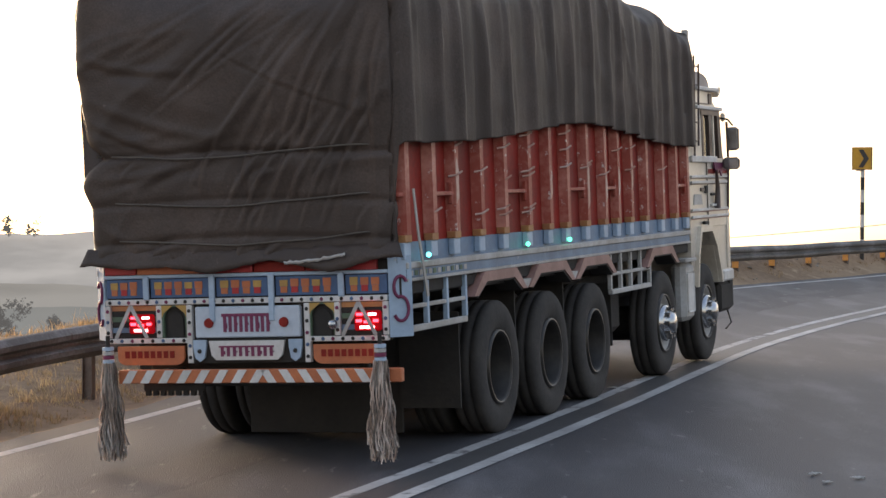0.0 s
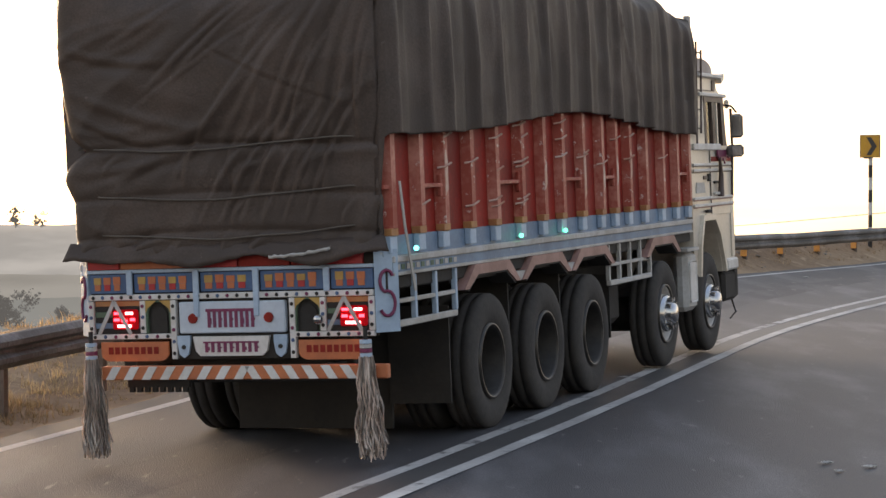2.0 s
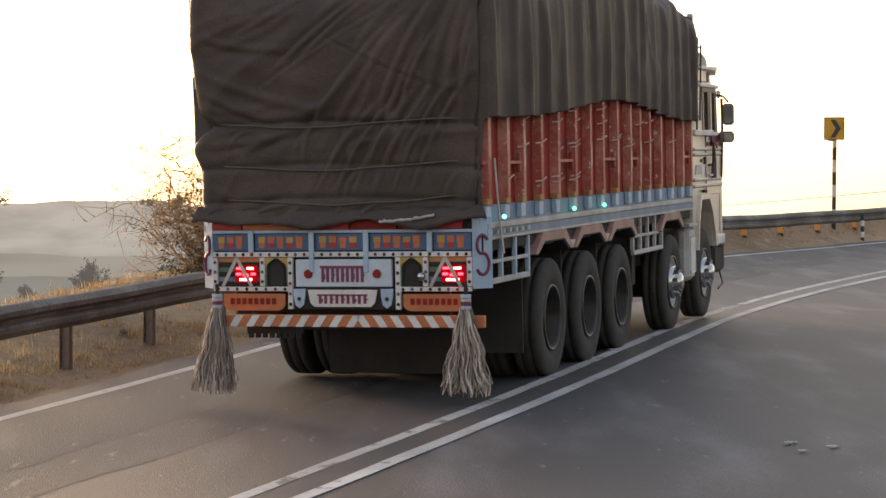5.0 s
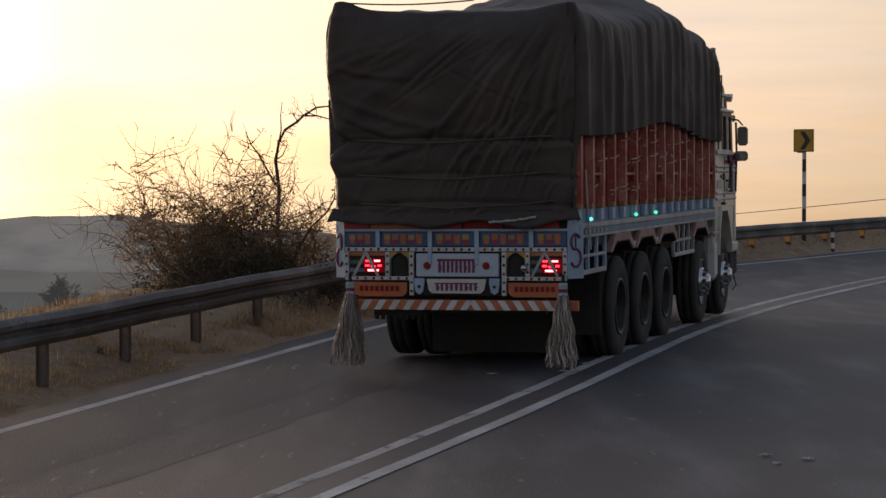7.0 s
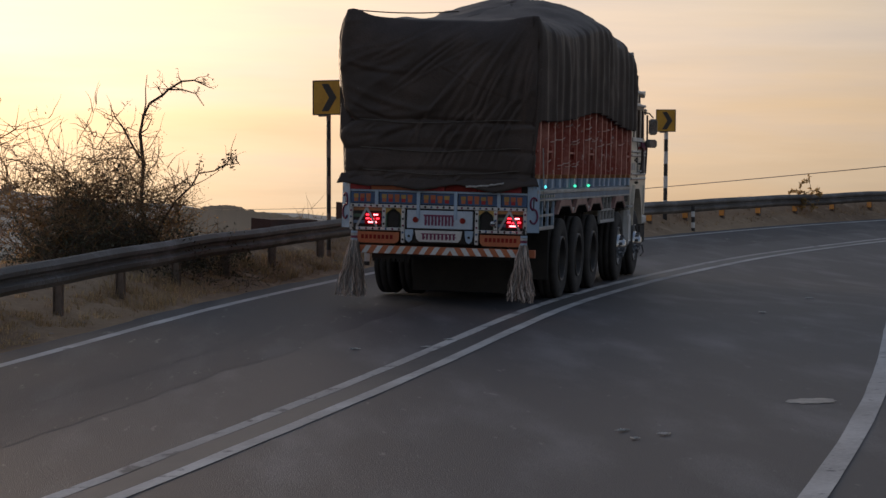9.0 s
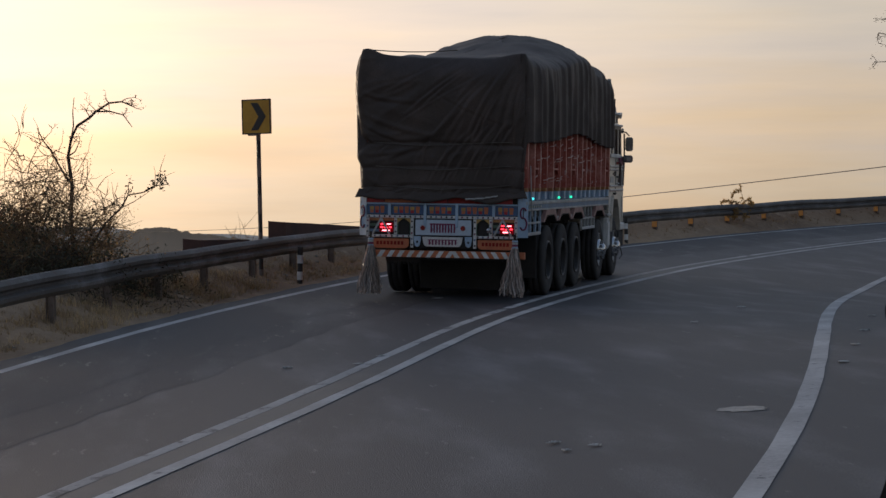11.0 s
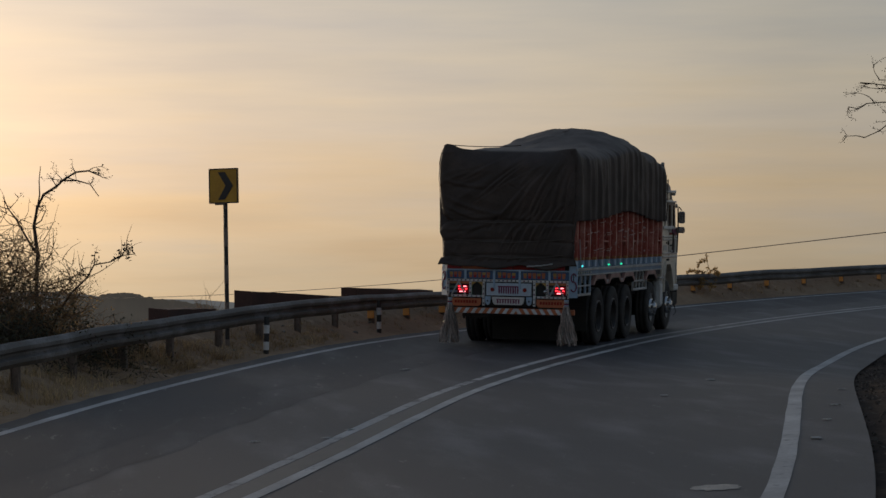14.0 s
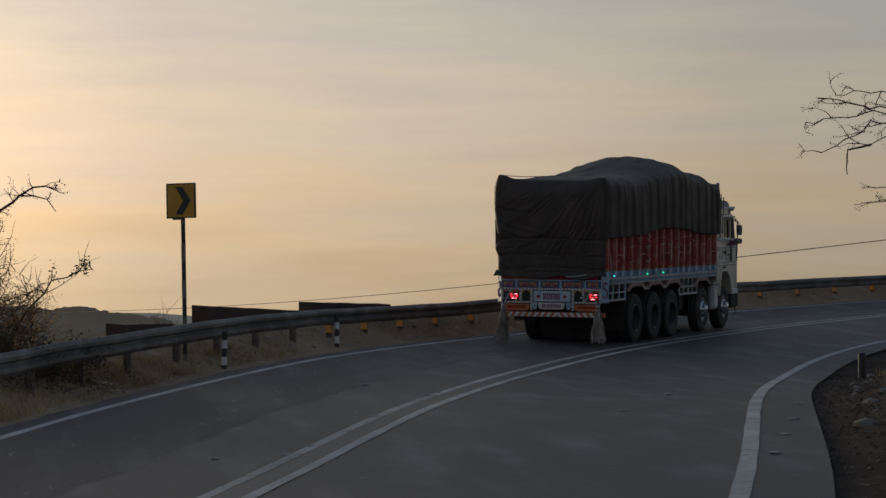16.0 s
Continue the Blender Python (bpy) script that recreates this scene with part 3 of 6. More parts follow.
def build_tarp(parent):
    """Ring by ring up the walls of the load, then inwards over the top."""
    ring, r = [], 0.10
    def edge(a, b, n, nx, ny, kind):
        for i in range(n):
            u = i / n
            ring.append((a[0] + (b[0] - a[0]) * u, a[1] + (b[1] - a[1]) * u, nx, ny, kind, u))
    hx, y0, y1 = TARP_HALF, TARP_Y0, TARP_Y1
    edge((-hx, y0), (hx, y0), 170, 0, -1, "rear")
    edge((hx, y0), (hx, y1), 260, 1, 0, "right")
    edge((hx, y1), (-hx, y1), 20, 0, 1, "front")
    edge((-hx, y1), (-hx, y0), 110, -1, 0, "left")
    cr = random.Random(9)
    creases = []
    for i in range(15):                     # long folds down from the upper corner
        a = 0.12 + 1.05 * i / 15 + cr.uniform(-0.05, 0.05)
        r0, r1 = cr.uniform(0.5, 1.1), cr.uniform(1.5, 2.6)
        creases.append((1.25 - r0 * math.sin(a), 3.85 - r0 * math.cos(a), 1.25 - r1 * math.sin(a), 3.85 - r1 * math.cos(a), cr.uniform(0.008, 0.020), cr.uniform(0.016, 0.034)))
    for i in range(9):                      # folds that rise from the roped left edge
        z0 = 1.75 + 0.15 * i
        creases.append((-1.15, z0, -1.15 + cr.uniform(0.5, 1.2), z0 + cr.uniform(-0.35, 0.6), cr.uniform(0.006, 0.014), cr.uniform(0.018, 0.034)))
    for i in range(16):                     # short pulls between the ropes
        x0, z0 = cr.uniform(-0.9, 1.1), cr.uniform(1.55, 2.35)
        creases.append((x0, z0, x0 - cr.uniform(0.08, 0.4), z0 - cr.uniform(0.15, 0.4), cr.uniform(0.008, 0.018), cr.uniform(0.012, 0.022)))
    # crisp pulls from the corner towards the lowest rope, and the two seams that cross the sheet
    for i in range(6):
        x0 = 1.05 - 0.16 * i
        creases.append((x0 + 0.10, 2.62 - 0.05 * i, x0 - 0.42, 1.66, cr.uniform(0.012, 0.020), cr.uniform(0.014, 0.022)))
    creases.append((1.15, 3.45, -0.75, 2.42, 0.010, 0.010))
    creases.append((-0.2, 3.0, 1.15, 2.42, 0.010, 0.010))
    n, rows, v, f = len(ring), 100, [], []
    ribs = [0.14, 0.69, 1.18, 1.76, 2.34, 2.97, 3.55, 4.07, 4.68, 5.27, 5.72, 6.19, 6.77, 7.41, 7.98, 8.47]
    for k in range(rows + 1):
        w = k / rows
        for x, y, nx, ny, kind, u in ring:
            if kind == "rear":
                lo = 1.47 + 0.035 * noise.noise((x * 2.4, 1, 0)) + 0.02 * noise.noise((x * 9, 1, 0)) - 0.02 * math.cos(x * 1.4)
            elif kind == "right":
                lo = 2.24 + 0.19 * math.exp(-(((y - 4.5) / 2.1) ** 2)) + 0.02 * noise.noise((y * 3, 4, 0)) + 0.04 * (y / 8.8)
                if y < 0.45:
                    lo = 1.50 + (lo - 1.50) * min(1, max(0, (y + 0.02) / 0.035))
            else:
                lo = 2.30 + 0.03 * noise.noise((y * 2, 7, x))
            top = tarp_top(x, y)
            z = lo + (top - lo) * w
            tight = 1 - w ** 8
            out = 0.0
            if kind == "rear":
                # ropes pull the sheet in, cloth bellies between them, creases run from the right corner
                for zr, g in ((2.21, 0.022), (1.87, 0.012), (1.60, 0.014)):
                    out -= g * math.exp(-(((z - zr - 0.025 * math.sin(x * 2 + zr)) / 0.024) ** 2))
                out += 0.008 * math.exp(-(((z - 2.04) / 0.14) ** 2)) + 0.03 * math.sin(min(max((z - 2.2) / 1.3, 0), 1) * math.pi)
                ang = math.atan2(1.30 - x, 3.90 - z)          # a few long creases fan out from the upper corner
                rad = math.hypot(1.30 - x, 3.90 - z)
                fold = 1 - abs(noise.noise((ang * 5.0 + 0.35 * noise.noise((x, z, 1)), rad * 0.35, 2))) * 3.2
                out += 0.034 * max(0, fold) ** 2 * min(1, rad / 1.5) * (0.3 + 0.7 * max(0, noise.noise((x * 0.8, z * 0.8, 7)) + 0.45))
                belly = z + 0.30 * math.cos((x + 0.15) * 1.7)
                out += 0.016 * max(0, 1 - abs(noise.noise((belly * 2.6, x * 0.4, 5))) * 3.4) ** 1.6 * math.exp(-(((z - 2.55) / 0.45) ** 2)) * max(0, 1 - (x / 0.95) ** 2)
                out += 0.030 * max(0, 1 - abs(noise.noise(((x * 0.55 - z * 0.85) * 1.9, (x + z) * 0.6, 11))) * 4.5) ** 2 * max(0, noise.noise((x * 0.7, z * 0.7, 13)) + 0.3)
                for ax, az, bx, bz, am, wd in creases:
                    vx, vz = bx - ax, bz - az
                    u = ((x - ax) * vx + (z - az) * vz) / (vx * vx + vz * vz)
                    if -0.05 < u < 1.05:
                        bow = 0.05 * math.sin(u * 3.1)
                        dd = ((x - ax) * vz - (z - az) * vx) / math.hypot(vx, vz) - bow
                        if abs(dd) < 0.2:
                            out += am * math.sin(min(max(u, 0), 1) * math.pi) ** 0.6 * (math.exp(-((dd / wd) ** 2)) - 0.7 * math.exp(-(((dd - 2.2 * wd) / (1.5 * wd)) ** 2)))
                out += 0.030 * noise.noise((x * 0.9, z * 0.9, 5)) + 0.008 * noise.noise((x * 5, z * 4, 4)) + 0.003 * noise.noise((x * 16, z * 14, 4))
            else:
                near = min(abs(y - q) for q in ribs)
                stretch = 1.1 - 0.45 * w
                ridge_w = 0.075 + 0.03 * noise.noise((round(y * 1.7), z * 0.5, 3))
                if kind != "front":
                    out += (0.036 if kind == "right" else 0.0) + 0.062 * math.exp(-((near / ridge_w) ** 2)) * stretch
                    out += 0.022 * noise.noise((y * 4.0, z * 0.5, 8)) + 0.013 * noise.noise((y * 8.5, z * 0.6, 8)) + 0.006 * noise.noise((y * 15, z * 1.4, 4)) + 0.006 * noise.noise((y * 5, z * 6, 2))
                    out += 0.03 * max(0, 1 - abs(noise.noise(((y * 2.2 + z * 0.5), z * 0.4, 15))) * 5) ** 2 * w
                    if z < 2.62:
                        out = max(out, 0.034 if kind == "right" else 0.03)
            reach = (hx - abs(x)) if kind in ("rear", "front") else min(y - y0, y1 - y)
            round_in = 0.16 * max(0.0, w - 0.86) ** 2 / 0.0196 * min(1.0, reach / 0.5)
            out = out * tight - round_in
            # corner rounding
            cx = hx - abs(x)
            cy = min(y - y0, y1 - y)
            px, py = x + nx * out, y + ny * out
            if kind in ("rear", "front") and cx < r:
                py += (1 if kind == "rear" else -1) * (r - math.sqrt(max(r * r - (r - cx) ** 2, 0))) * 0.8
            if kind in ("right", "left") and cy < r:
                px -= math.copysign((r - math.sqrt(max(r * r - (r - cy) ** 2, 0))) * 0.8, x)
            # side profile of the rear corner: bellies above and below the upper rope
            if kind in ("rear", "left") and x < 0:
                swell = 0.105 * math.sin(min(max((z - 2.22) / 1.5, 0), 1) * 2.2) + 0.07 * math.exp(-(((z - 2.02) / 0.11) ** 2)) - 0.11 * math.exp(-(((z - 2.22) / 0.07) ** 2)) - 0.015
                px += -swell * max(0, (-x - 0.6) / 0.6) * (1 if kind == "rear" else max(0, 1 - y / 1.2)) * tight
            v.append((px, py, z))
    for k in range(rows):
        for i in range(n):
            a, b = k * n + i, k * n + (i + 1) % n
            f.append((a, b, b + n, a + n))
    base = rows * n
    steps = 14
    cyc = (y0 + y1) / 2
    for k in range(1, steps + 1):
        w = 1 - k / steps
        for i in range(n):
            x, y, z = v[base + i]
            qx, qy = x * w, cyc + (y - cyc) * w
            qz = tarp_top(qx, qy) + 0.025 * math.sin(k / steps * math.pi) + 0.025 * noise.noise((qx * 4, qy * 2.5, 6)) - 0.03 * (1 - min(1, k / 2.0))
            v.append((qx, qy, qz))
    for k in range(steps):
        for i in range(n):
            a, b = base + k * n + i, base + k * n + (i + 1) % n
            f.append((a, b, b + n, a + n))
    ob = mesh_of("tarpaulin", v, f, TARP, parent, True)
    so = ob.modifiers.new("thickness", "SOLIDIFY")
    so.thickness, so.offset = 0.012, 1
    tagged(ob, "dark grey-brown creased tarpaulin roped over the load")
    # ropes across the back
    for zr in (2.21, 1.87, 1.60):
        pts = [(-1.12 + 2.28 * i / 24, -0.052 + 0.012 * noise.noise((i * 0.7, zr, 1)) - (0.0 if 1 < i < 23 else -0.05), zr + 0.025 * math.sin(i * 0.27 + zr) + 0.015 * noise.noise((i * 0.3, zr, 2))) for i in range(25)]
        tube("rope", pts, 0.007, ROPE, ob, 5)
    tube("rope", [(-1.13 + 1.3 * u, 0.03 + 0.12 * u, 3.545 - 0.03 * math.sin(u * 3.1)) for u in np.linspace(0, 1, 10)], 0.008, ROPE, ob, 5)
    # loose frayed hem under the last rope
    hv, hf = [], []
    for i in range(81):
        x = -1.2 + 2.4 * i / 80
        for k in range(5):
            hv.append((x * (1 + 0.01 * k), -0.02 - 0.012 * k + 0.018 * noise.noise((x * 7, k * 0.5, 3)) - 0.01, 1.56 - 0.033 * k * (1 + 0.5 * noise.noise((x * 2.2, 0, 9))) + 0.012 * noise.noise((x * 14, k, 5)) - 0.02 * math.sin((x + 1.2) * 1.3)))
    for i in range(80):
        for k in range(4):
            a = i * 5 + k
            hf.append((a, a + 5, a + 6, a + 1))
    hem = mesh_of("hem", hv, hf, TARP, ob, True)
    hem.modifiers.new("thickness", "SOLIDIFY").thickness = 0.008
    # pale torn strip on the hem
    sv, sf = [], []
    for i in range(21):
        x = 0.36 + 0.46 * i / 20
        zz = 1.425 + 0.05 * (i / 20) ** 2 + 0.012 * noise.noise((i * 0.5, 1, 1))
        sv += [(x, -0.085, zz), (x, -0.088, zz + 0.022 + 0.012 * noise.noise((i * 0.8, 4, 1)))]
    for i in range(20):
        sf.append((2 * i, 2 * i + 2, 2 * i + 3, 2 * i + 1))
    strip_ob = mesh_of("torn_strip", sv, sf, PALE, ob, True)
    strip_ob.modifiers.new("thickness", "SOLIDIFY").thickness = 0.006
    return ob


def lathe(bm, profile, n, axis_shift=0.0):
    """Turns a profile of (x, radius) round the x axis."""
    rings = [[bm.verts.new((x, r * math.cos(2 * math.pi * i / n), r * math.sin(2 * math.pi * i / n))) for i in range(n)] for x, r in profile]
    for a, b in zip(rings, rings[1:]):
        for i in range(n):
            bm.faces.new((a[i], a[(i + 1) % n], b[(i + 1) % n], b[i]))
    return bm


def tyre_mesh(x0, x1, R=0.52):
    bm = bmesh.new()
    w = x1 - x0
    prof = [(x0 + w * a, R * b) for a, b in ((0.16, 0.52), (0.06, 0.60), (0.0, 0.74), (0.02, 0.88), (0.07, 0.965), (0.14, 0.995), (0.30, 1.0), (0.31, 0.972), (0.36, 0.972), (0.37, 1.0), (0.63, 1.0), (0.64, 0.972), (0.69, 0.972), (0.70, 1.0), (0.86, 0.995), (0.93, 0.965), (0.98, 0.88), (1.0, 0.74), (0.94, 0.60), (0.84, 0.52))]
    return lathe(bm, prof, 44)


def build_wheel(parent, y, side, front):
    """side: 1 on the right, -1 on the left. The hub drum carries tyres and rims and turns."""
    m = pose(0, y, 0.52)
    bm = bmesh.new()
    rod(bm, (side * 0.5, 0, 0), (side * 0.96, 0, 0), 0.17, 20)
    wheel = part("wheel", bm, CHASSIS, parent, "dusty black lorry wheel")
    wheel.matrix_basis = m
    def tyre(a, b):
        o = part("tyre", tyre_mesh(a, b), TYRE, wheel, "", True)
        return o
    lo, hi = (0.96, 1.23) if front else (0.93, 1.20)
    for a, b in ([(lo, hi)] if front else [(lo, hi), (0.60, 0.87)]):
        tyre(*(sorted((side * a, side * b))))
    bm = bmesh.new()
    if front:
        prof = [(1.20, 0.285), (1.215, 0.275), (1.19, 0.25), (1.15, 0.235), (1.14, 0.20), (1.20, 0.185), (1.20, 0.10)]
    else:
        prof = [(1.17, 0.285), (1.19, 0.278), (1.18, 0.262), (1.00, 0.25), (0.96, 0.235), (0.95, 0.15), (0.97, 0.13), (0.97, 0.001)]
    lathe(bm, [(side * a, b) for a, b in prof], 36)
    part("rim", bm, PALE if front else RIM, wheel, "bright front rim" if front else "grimy steel rim", True)
    ox = 0.03 if front else 0.0
    bm = bmesh.new()
    lathe(bm, [(side * (1.172 + ox), 0.292), (side * (1.197 + ox), 0.287), (side * (1.197 + ox), 0.272), (side * (1.172 + ox), 0.268)], 36)
    part("rim_edge", bm, BRIGHT_RIM, wheel, "", True)
    bm = bmesh.new()
    if front:
        lathe(bm, [(side * a, b) for a, b in ((1.16, 0.185), (1.235, 0.18), (1.25, 0.165), (1.245, 0.115), (1.30, 0.105), (1.325, 0.085), (1.335, 0.045), (1.337, 0.001))], 28)
    else:
        lathe(bm, [(side * a, b) for a, b in ((0.965, 0.11), (1.05, 0.10), (1.07, 0.07), (1.075, 0.001))], 20)
    part("hub_cap", bm, CHROME if front else CHASSIS, wheel, "shiny chrome hub cover" if front else "", True)
    for i in range(10):
        a = 2 * math.pi * i / 10
        r, x0 = (0.142, 1.24) if front else (0.17, 0.95)
        bm = bmesh.new()
        rod(bm, (side * x0, r * math.cos(a), r * math.sin(a)), (side * (x0 + (0.06 if front else 0.05)), r * math.cos(a), r * math.sin(a)), 0.024 if front else 0.016, 6)
        part("wheel_nut", bm, CHROME if front else RIM, wheel)
    return wheel, m


AXLES = [2.11, 3.49, 4.84, 7.26, 9.12]


def build_body(lorry):
    P = lambda name, bm, mat, par=lorry, label="": part(name, bm, mat, par, label)
    # chassis
    for s in (-1, 1):
        P("chassis_beam", boxed(s * 0.42 - 0.05, s * 0.42 + 0.05, 0.25, 9.9, 0.72, 1.0, 0.01), CHASSIS)
        for i, y in enumerate(AXLES[:3]):
            P("leaf_spring", prism(bmesh.new(), [(y - 0.6, 0.74), (y - 0.3, 0.66), (y + 0.3, 0.66), (y + 0.6, 0.74), (y + 0.3, 0.72), (y - 0.3, 0.72)], "x", s * 0.52 - 0.05, s * 0.52 + 0.05), CHASSIS)
        if s > 0:
            P("mud_flap", boxed(0.66, 1.14, 1.30, 1.32, 0.28, 1.0), CHASSIS)
        P("mud_flap", boxed(s * 0.88 - 0.26, s * 0.88 + 0.26, 5.55, 5.57, 0.42, 1.0), CHASSIS)
    # A black panel added to stand for the shade under the tail.
    P("under_shade", boxed(-0.60, 0.66, 1.34, 1.36, 0.09, 0.98, 0.004), CHASSIS, lorry, "black panel added for the deep shade under the tail")
    # Black plates added between and above the wheels to darken the gaps.
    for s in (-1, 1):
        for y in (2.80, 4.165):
            P("wheel_gap_shade", boxed(*sorted((s * 0.56, s * 1.10)), y - 0.012, y + 0.012, 0.42, 1.16), CHASSIS)
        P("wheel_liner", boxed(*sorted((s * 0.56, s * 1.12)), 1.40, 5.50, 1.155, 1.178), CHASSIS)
    for y in AXLES:
        bm = bmesh.new()
        rod(bm, (-1.0, y, 0.52), (1.0, y, 0.52), 0.075, 12)
        if y < 5:
            bmesh.ops.create_uvsphere(bm, u_segments=14, v_segments=8, radius=0.21, matrix=pose(0, y, 0.53))
        P("axle", bm, CHASSIS)
    for y in (0.35, 1.5, 3.0, 5.4, 7.6):
        P("cross_member", boxed(-0.42, 0.42, y - 0.05, y + 0.05, 0.75, 0.95), CHASSIS)
    bm = bmesh.new()
    rod(bm, (-0.45, 5.75, 0.62), (-0.45, 6.45, 0.62), 0.24, 18)
    P("air_tank", bm, CHASSIS)
    # Unseen underbody boxes, added to stop light passing beneath the lorry.
    P("front_light_block", boxed(-0.34, 0.34, 7.5, 9.7, 0.42, 1.05, 0.08), CHASSIS)
    P("mid_light_block", boxed(-0.55, 0.55, 5.35, 6.2, 0.55, 0.98, 0.06), CHASSIS)
    P("side_light_block", boxed(-1.14, -0.52, 5.42, 6.68, 0.26, 1.0, 0.06), CHASSIS)
    P("rear_light_block", boxed(-1.12, -0.62, 0.5, 1.3, 0.62, 1.0, 0.02), CHASSIS)
    bm = bmesh.new()
    rod(bm, (0, 2.0, 0.60), (0, 7.6, 0.68), 0.06, 12)
    P("drive_shaft", bm, CHASSIS)
    P("fuel_tank", boxed(0.50, 1.00, 5.75, 6.40, 0.50, 0.92, 0.06), CHASSIS)
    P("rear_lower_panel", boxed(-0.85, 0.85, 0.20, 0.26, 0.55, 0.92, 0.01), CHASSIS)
    # a toothed plate hangs left of the middle under the bumper
    bm = boxed(-0.80, -0.32, -0.02, 0.01, 0.54, 0.60)
    for i in range(8):
        box(bm, -0.79 + i * 0.06, -0.755 + i * 0.06, -0.02, 0.01, 0.505, 0.54)
    P("toothed_plate", bm, CHASSIS)
    P("load_floor", boxed(-1.17, 1.17, 0.06, 8.55, 1.18, 1.34, 0.01), CHASSIS)
    # side walls: red sheet, ribs, bands
    ribs = [0.14, 0.69, 1.18, 1.76, 2.34, 2.97, 3.55, 4.07, 4.68, 5.27, 5.72, 6.19, 6.77, 7.41, 7.98, 8.47]
    for s in (-1, 1):
        wall = P("side_wall", boxed(*sorted((s * 1.10, s * 1.14)), 0.05, 8.52, 1.54, 2.52), RED, lorry, "faded red ribbed steel side wall")
        P("lower_band", boxed(*sorted((s * 1.10, s * 1.152)), 0.05, 8.52, 1.41, 1.548), BLUEGREY, wall, "grey-blue painted lower band")
        for i, y in enumerate(ribs):
            if s < 0 and y < 0.6:
                continue
            w = 0.066
            bm = bmesh.new()
            prism(bm, [(y - w, s * 1.141), (y - w * 0.6, s * 1.215), (y + w * 0.6, s * 1.215), (y + w, s * 1.141)], "z", 1.60, 2.50)
            for vv in bm.verts:
                vv.co = Vector((vv.co.y, vv.co.x, vv.co.z))
            bmesh.ops.recalc_face_normals(bm, faces=bm.faces)
            P("rib", bm, RIB, wall, "")
            if i in (2, 6, 8, 9, 10, 11):
                z0, z1 = 1.70 + 0.05 * (i % 4), 2.02 + 0.06 * (i % 3)
                P("rubbed_patch", prism(bmesh.new(), [(y - 0.03, z0), (y + 0.026, z0 + 0.05), (y + 0.03, z1 - 0.09), (y - 0.004, z1), (y - 0.028, z1 - 0.05)], "x", s * 1.2155, s * 1.219), RUBBED, wall, "pale rubbed patch of bare paint")
            P("rib_foot", boxed(*sorted((s * 1.141, s * 1.21)), y - w, y + w, 1.548, 1.60, 0.004), OCHRE, wall)
            P("rib_base", boxed(*sorted((s * 1.152, s * 1.20)), y - w, y + w, 1.43, 1.548, 0.006), SKYBLUE, wall)
        for y0, y1 in ((0.0, 0.14), (0.69, 1.18), (2.34, 2.97), (4.07, 4.68), (5.27, 5.72), (7.98, 8.47)):
            if s < 0 and y0 < 0.6:
                continue
            P("cross_bracket", boxed(*sorted((s * 1.16, s * 1.20)), y0, y1, 1.865, 1.895, 0.005), RIB, wall)
            if y0 > 0.1:
                for q in (y0 + 0.055, y1 - 0.055):
                    P("gusset", boxed(*sorted((s * 1.165, s * 1.197)), q - 0.018, q + 0.018, 1.80, 1.96, 0.006), RIB, wall)
        rr = random.Random(4)
        for i in range(30):
            k = 1 + rr.randrange(14)
            y, z = ribs[k] - rr.uniform(0.04, 0.12), (1.72, 1.98, 2.06, 2.22, 2.34)[rr.randrange(5)] + rr.uniform(-0.03, 0.03)
            tube("tie_hook", [(s * 1.17, y, z), (s * 1.222, y + 0.03, z + 0.008), (s * 1.236, y + 0.12, z + 0.035)], 0.0085, RUBBED, wall, 5)
        # pale rail with patterned strip below the wall
        rail = P("side_rail", boxed(*sorted((s * 1.14, s * 1.215)), 0.10, 8.50, 1.365, 1.41, 0.006), PALE, lorry, "dusty white painted side rail")
        P("pattern_strip", boxed(*sorted((s * 1.14, s * 1.20)), 0.10, 8.50, 1.30, 1.364), BLUEGREY, rail)
        for i in range(13):
            y = 0.16 + i * 0.095
            P("pattern_block", boxed(*sorted((s * 1.20, s * 1.204)), y, y + 0.06, 1.315, 1.35), (PALE, GREEN)[i % 2], rail)
        P("lower_rail", boxed(*sorted((s * 1.14, s * 1.21)), 0.10, 8.50, 1.275, 1.298, 0.004), PALE, rail)
        # open lattice guards
        for y0, y1, z0, z1, cols, name in ((0.12, 1.36, 0.92, 1.27, 3, "rear_guard"), (5.42, 6.86, 0.90, 1.27, 4, "middle_guard")):
            g = P(name, boxed(*sorted((s * 1.155, s * 1.20)), y0, y1, z0, z0 + 0.045, 0.006), PALE, lorry, "open white steel lattice guard")
            P("guard_bar", boxed(*sorted((s * 1.16, s * 1.19)), y0, y1, (z0 + z1) / 2 - 0.012, (z0 + z1) / 2 + 0.018, 0.004), PALE, g)
            for i in range(cols + 1):
                y = y0 + (y1 - y0) * i / cols
                P("guard_upright", boxed(*sorted((s * 1.158, s * 1.195)), y - 0.02, y + 0.02, z0 + 0.045, z1, 0.004), SKYBLUE if name == "rear_guard" else PALE, g)
        # wheel arches of bent strip
        for y in AXLES[:4]:
            a = P("wheel_arch", prism(bmesh.new(), [(y - 0.66, 1.10), (y - 0.40, 1.275), (y + 0.40, 1.275), (y + 0.66, 1.10), (y + 0.56, 1.10), (y + 0.34, 1.20), (y - 0.34, 1.20), (y - 0.56, 1.10)], "x", s * 1.14, s * 1.225), PINK, lorry, "dusty pink wheel arch strip")
            P("arch_lip", prism(bmesh.new(), [(y - 0.57, 1.085), (y - 0.34, 1.198), (y + 0.34, 1.198), (y + 0.57, 1.085), (y + 0.54, 1.085), (y + 0.33, 1.185), (y - 0.33, 1.185), (y - 0.54, 1.085)], "x", s * 1.02, s * 1.215), CHASSIS, a)
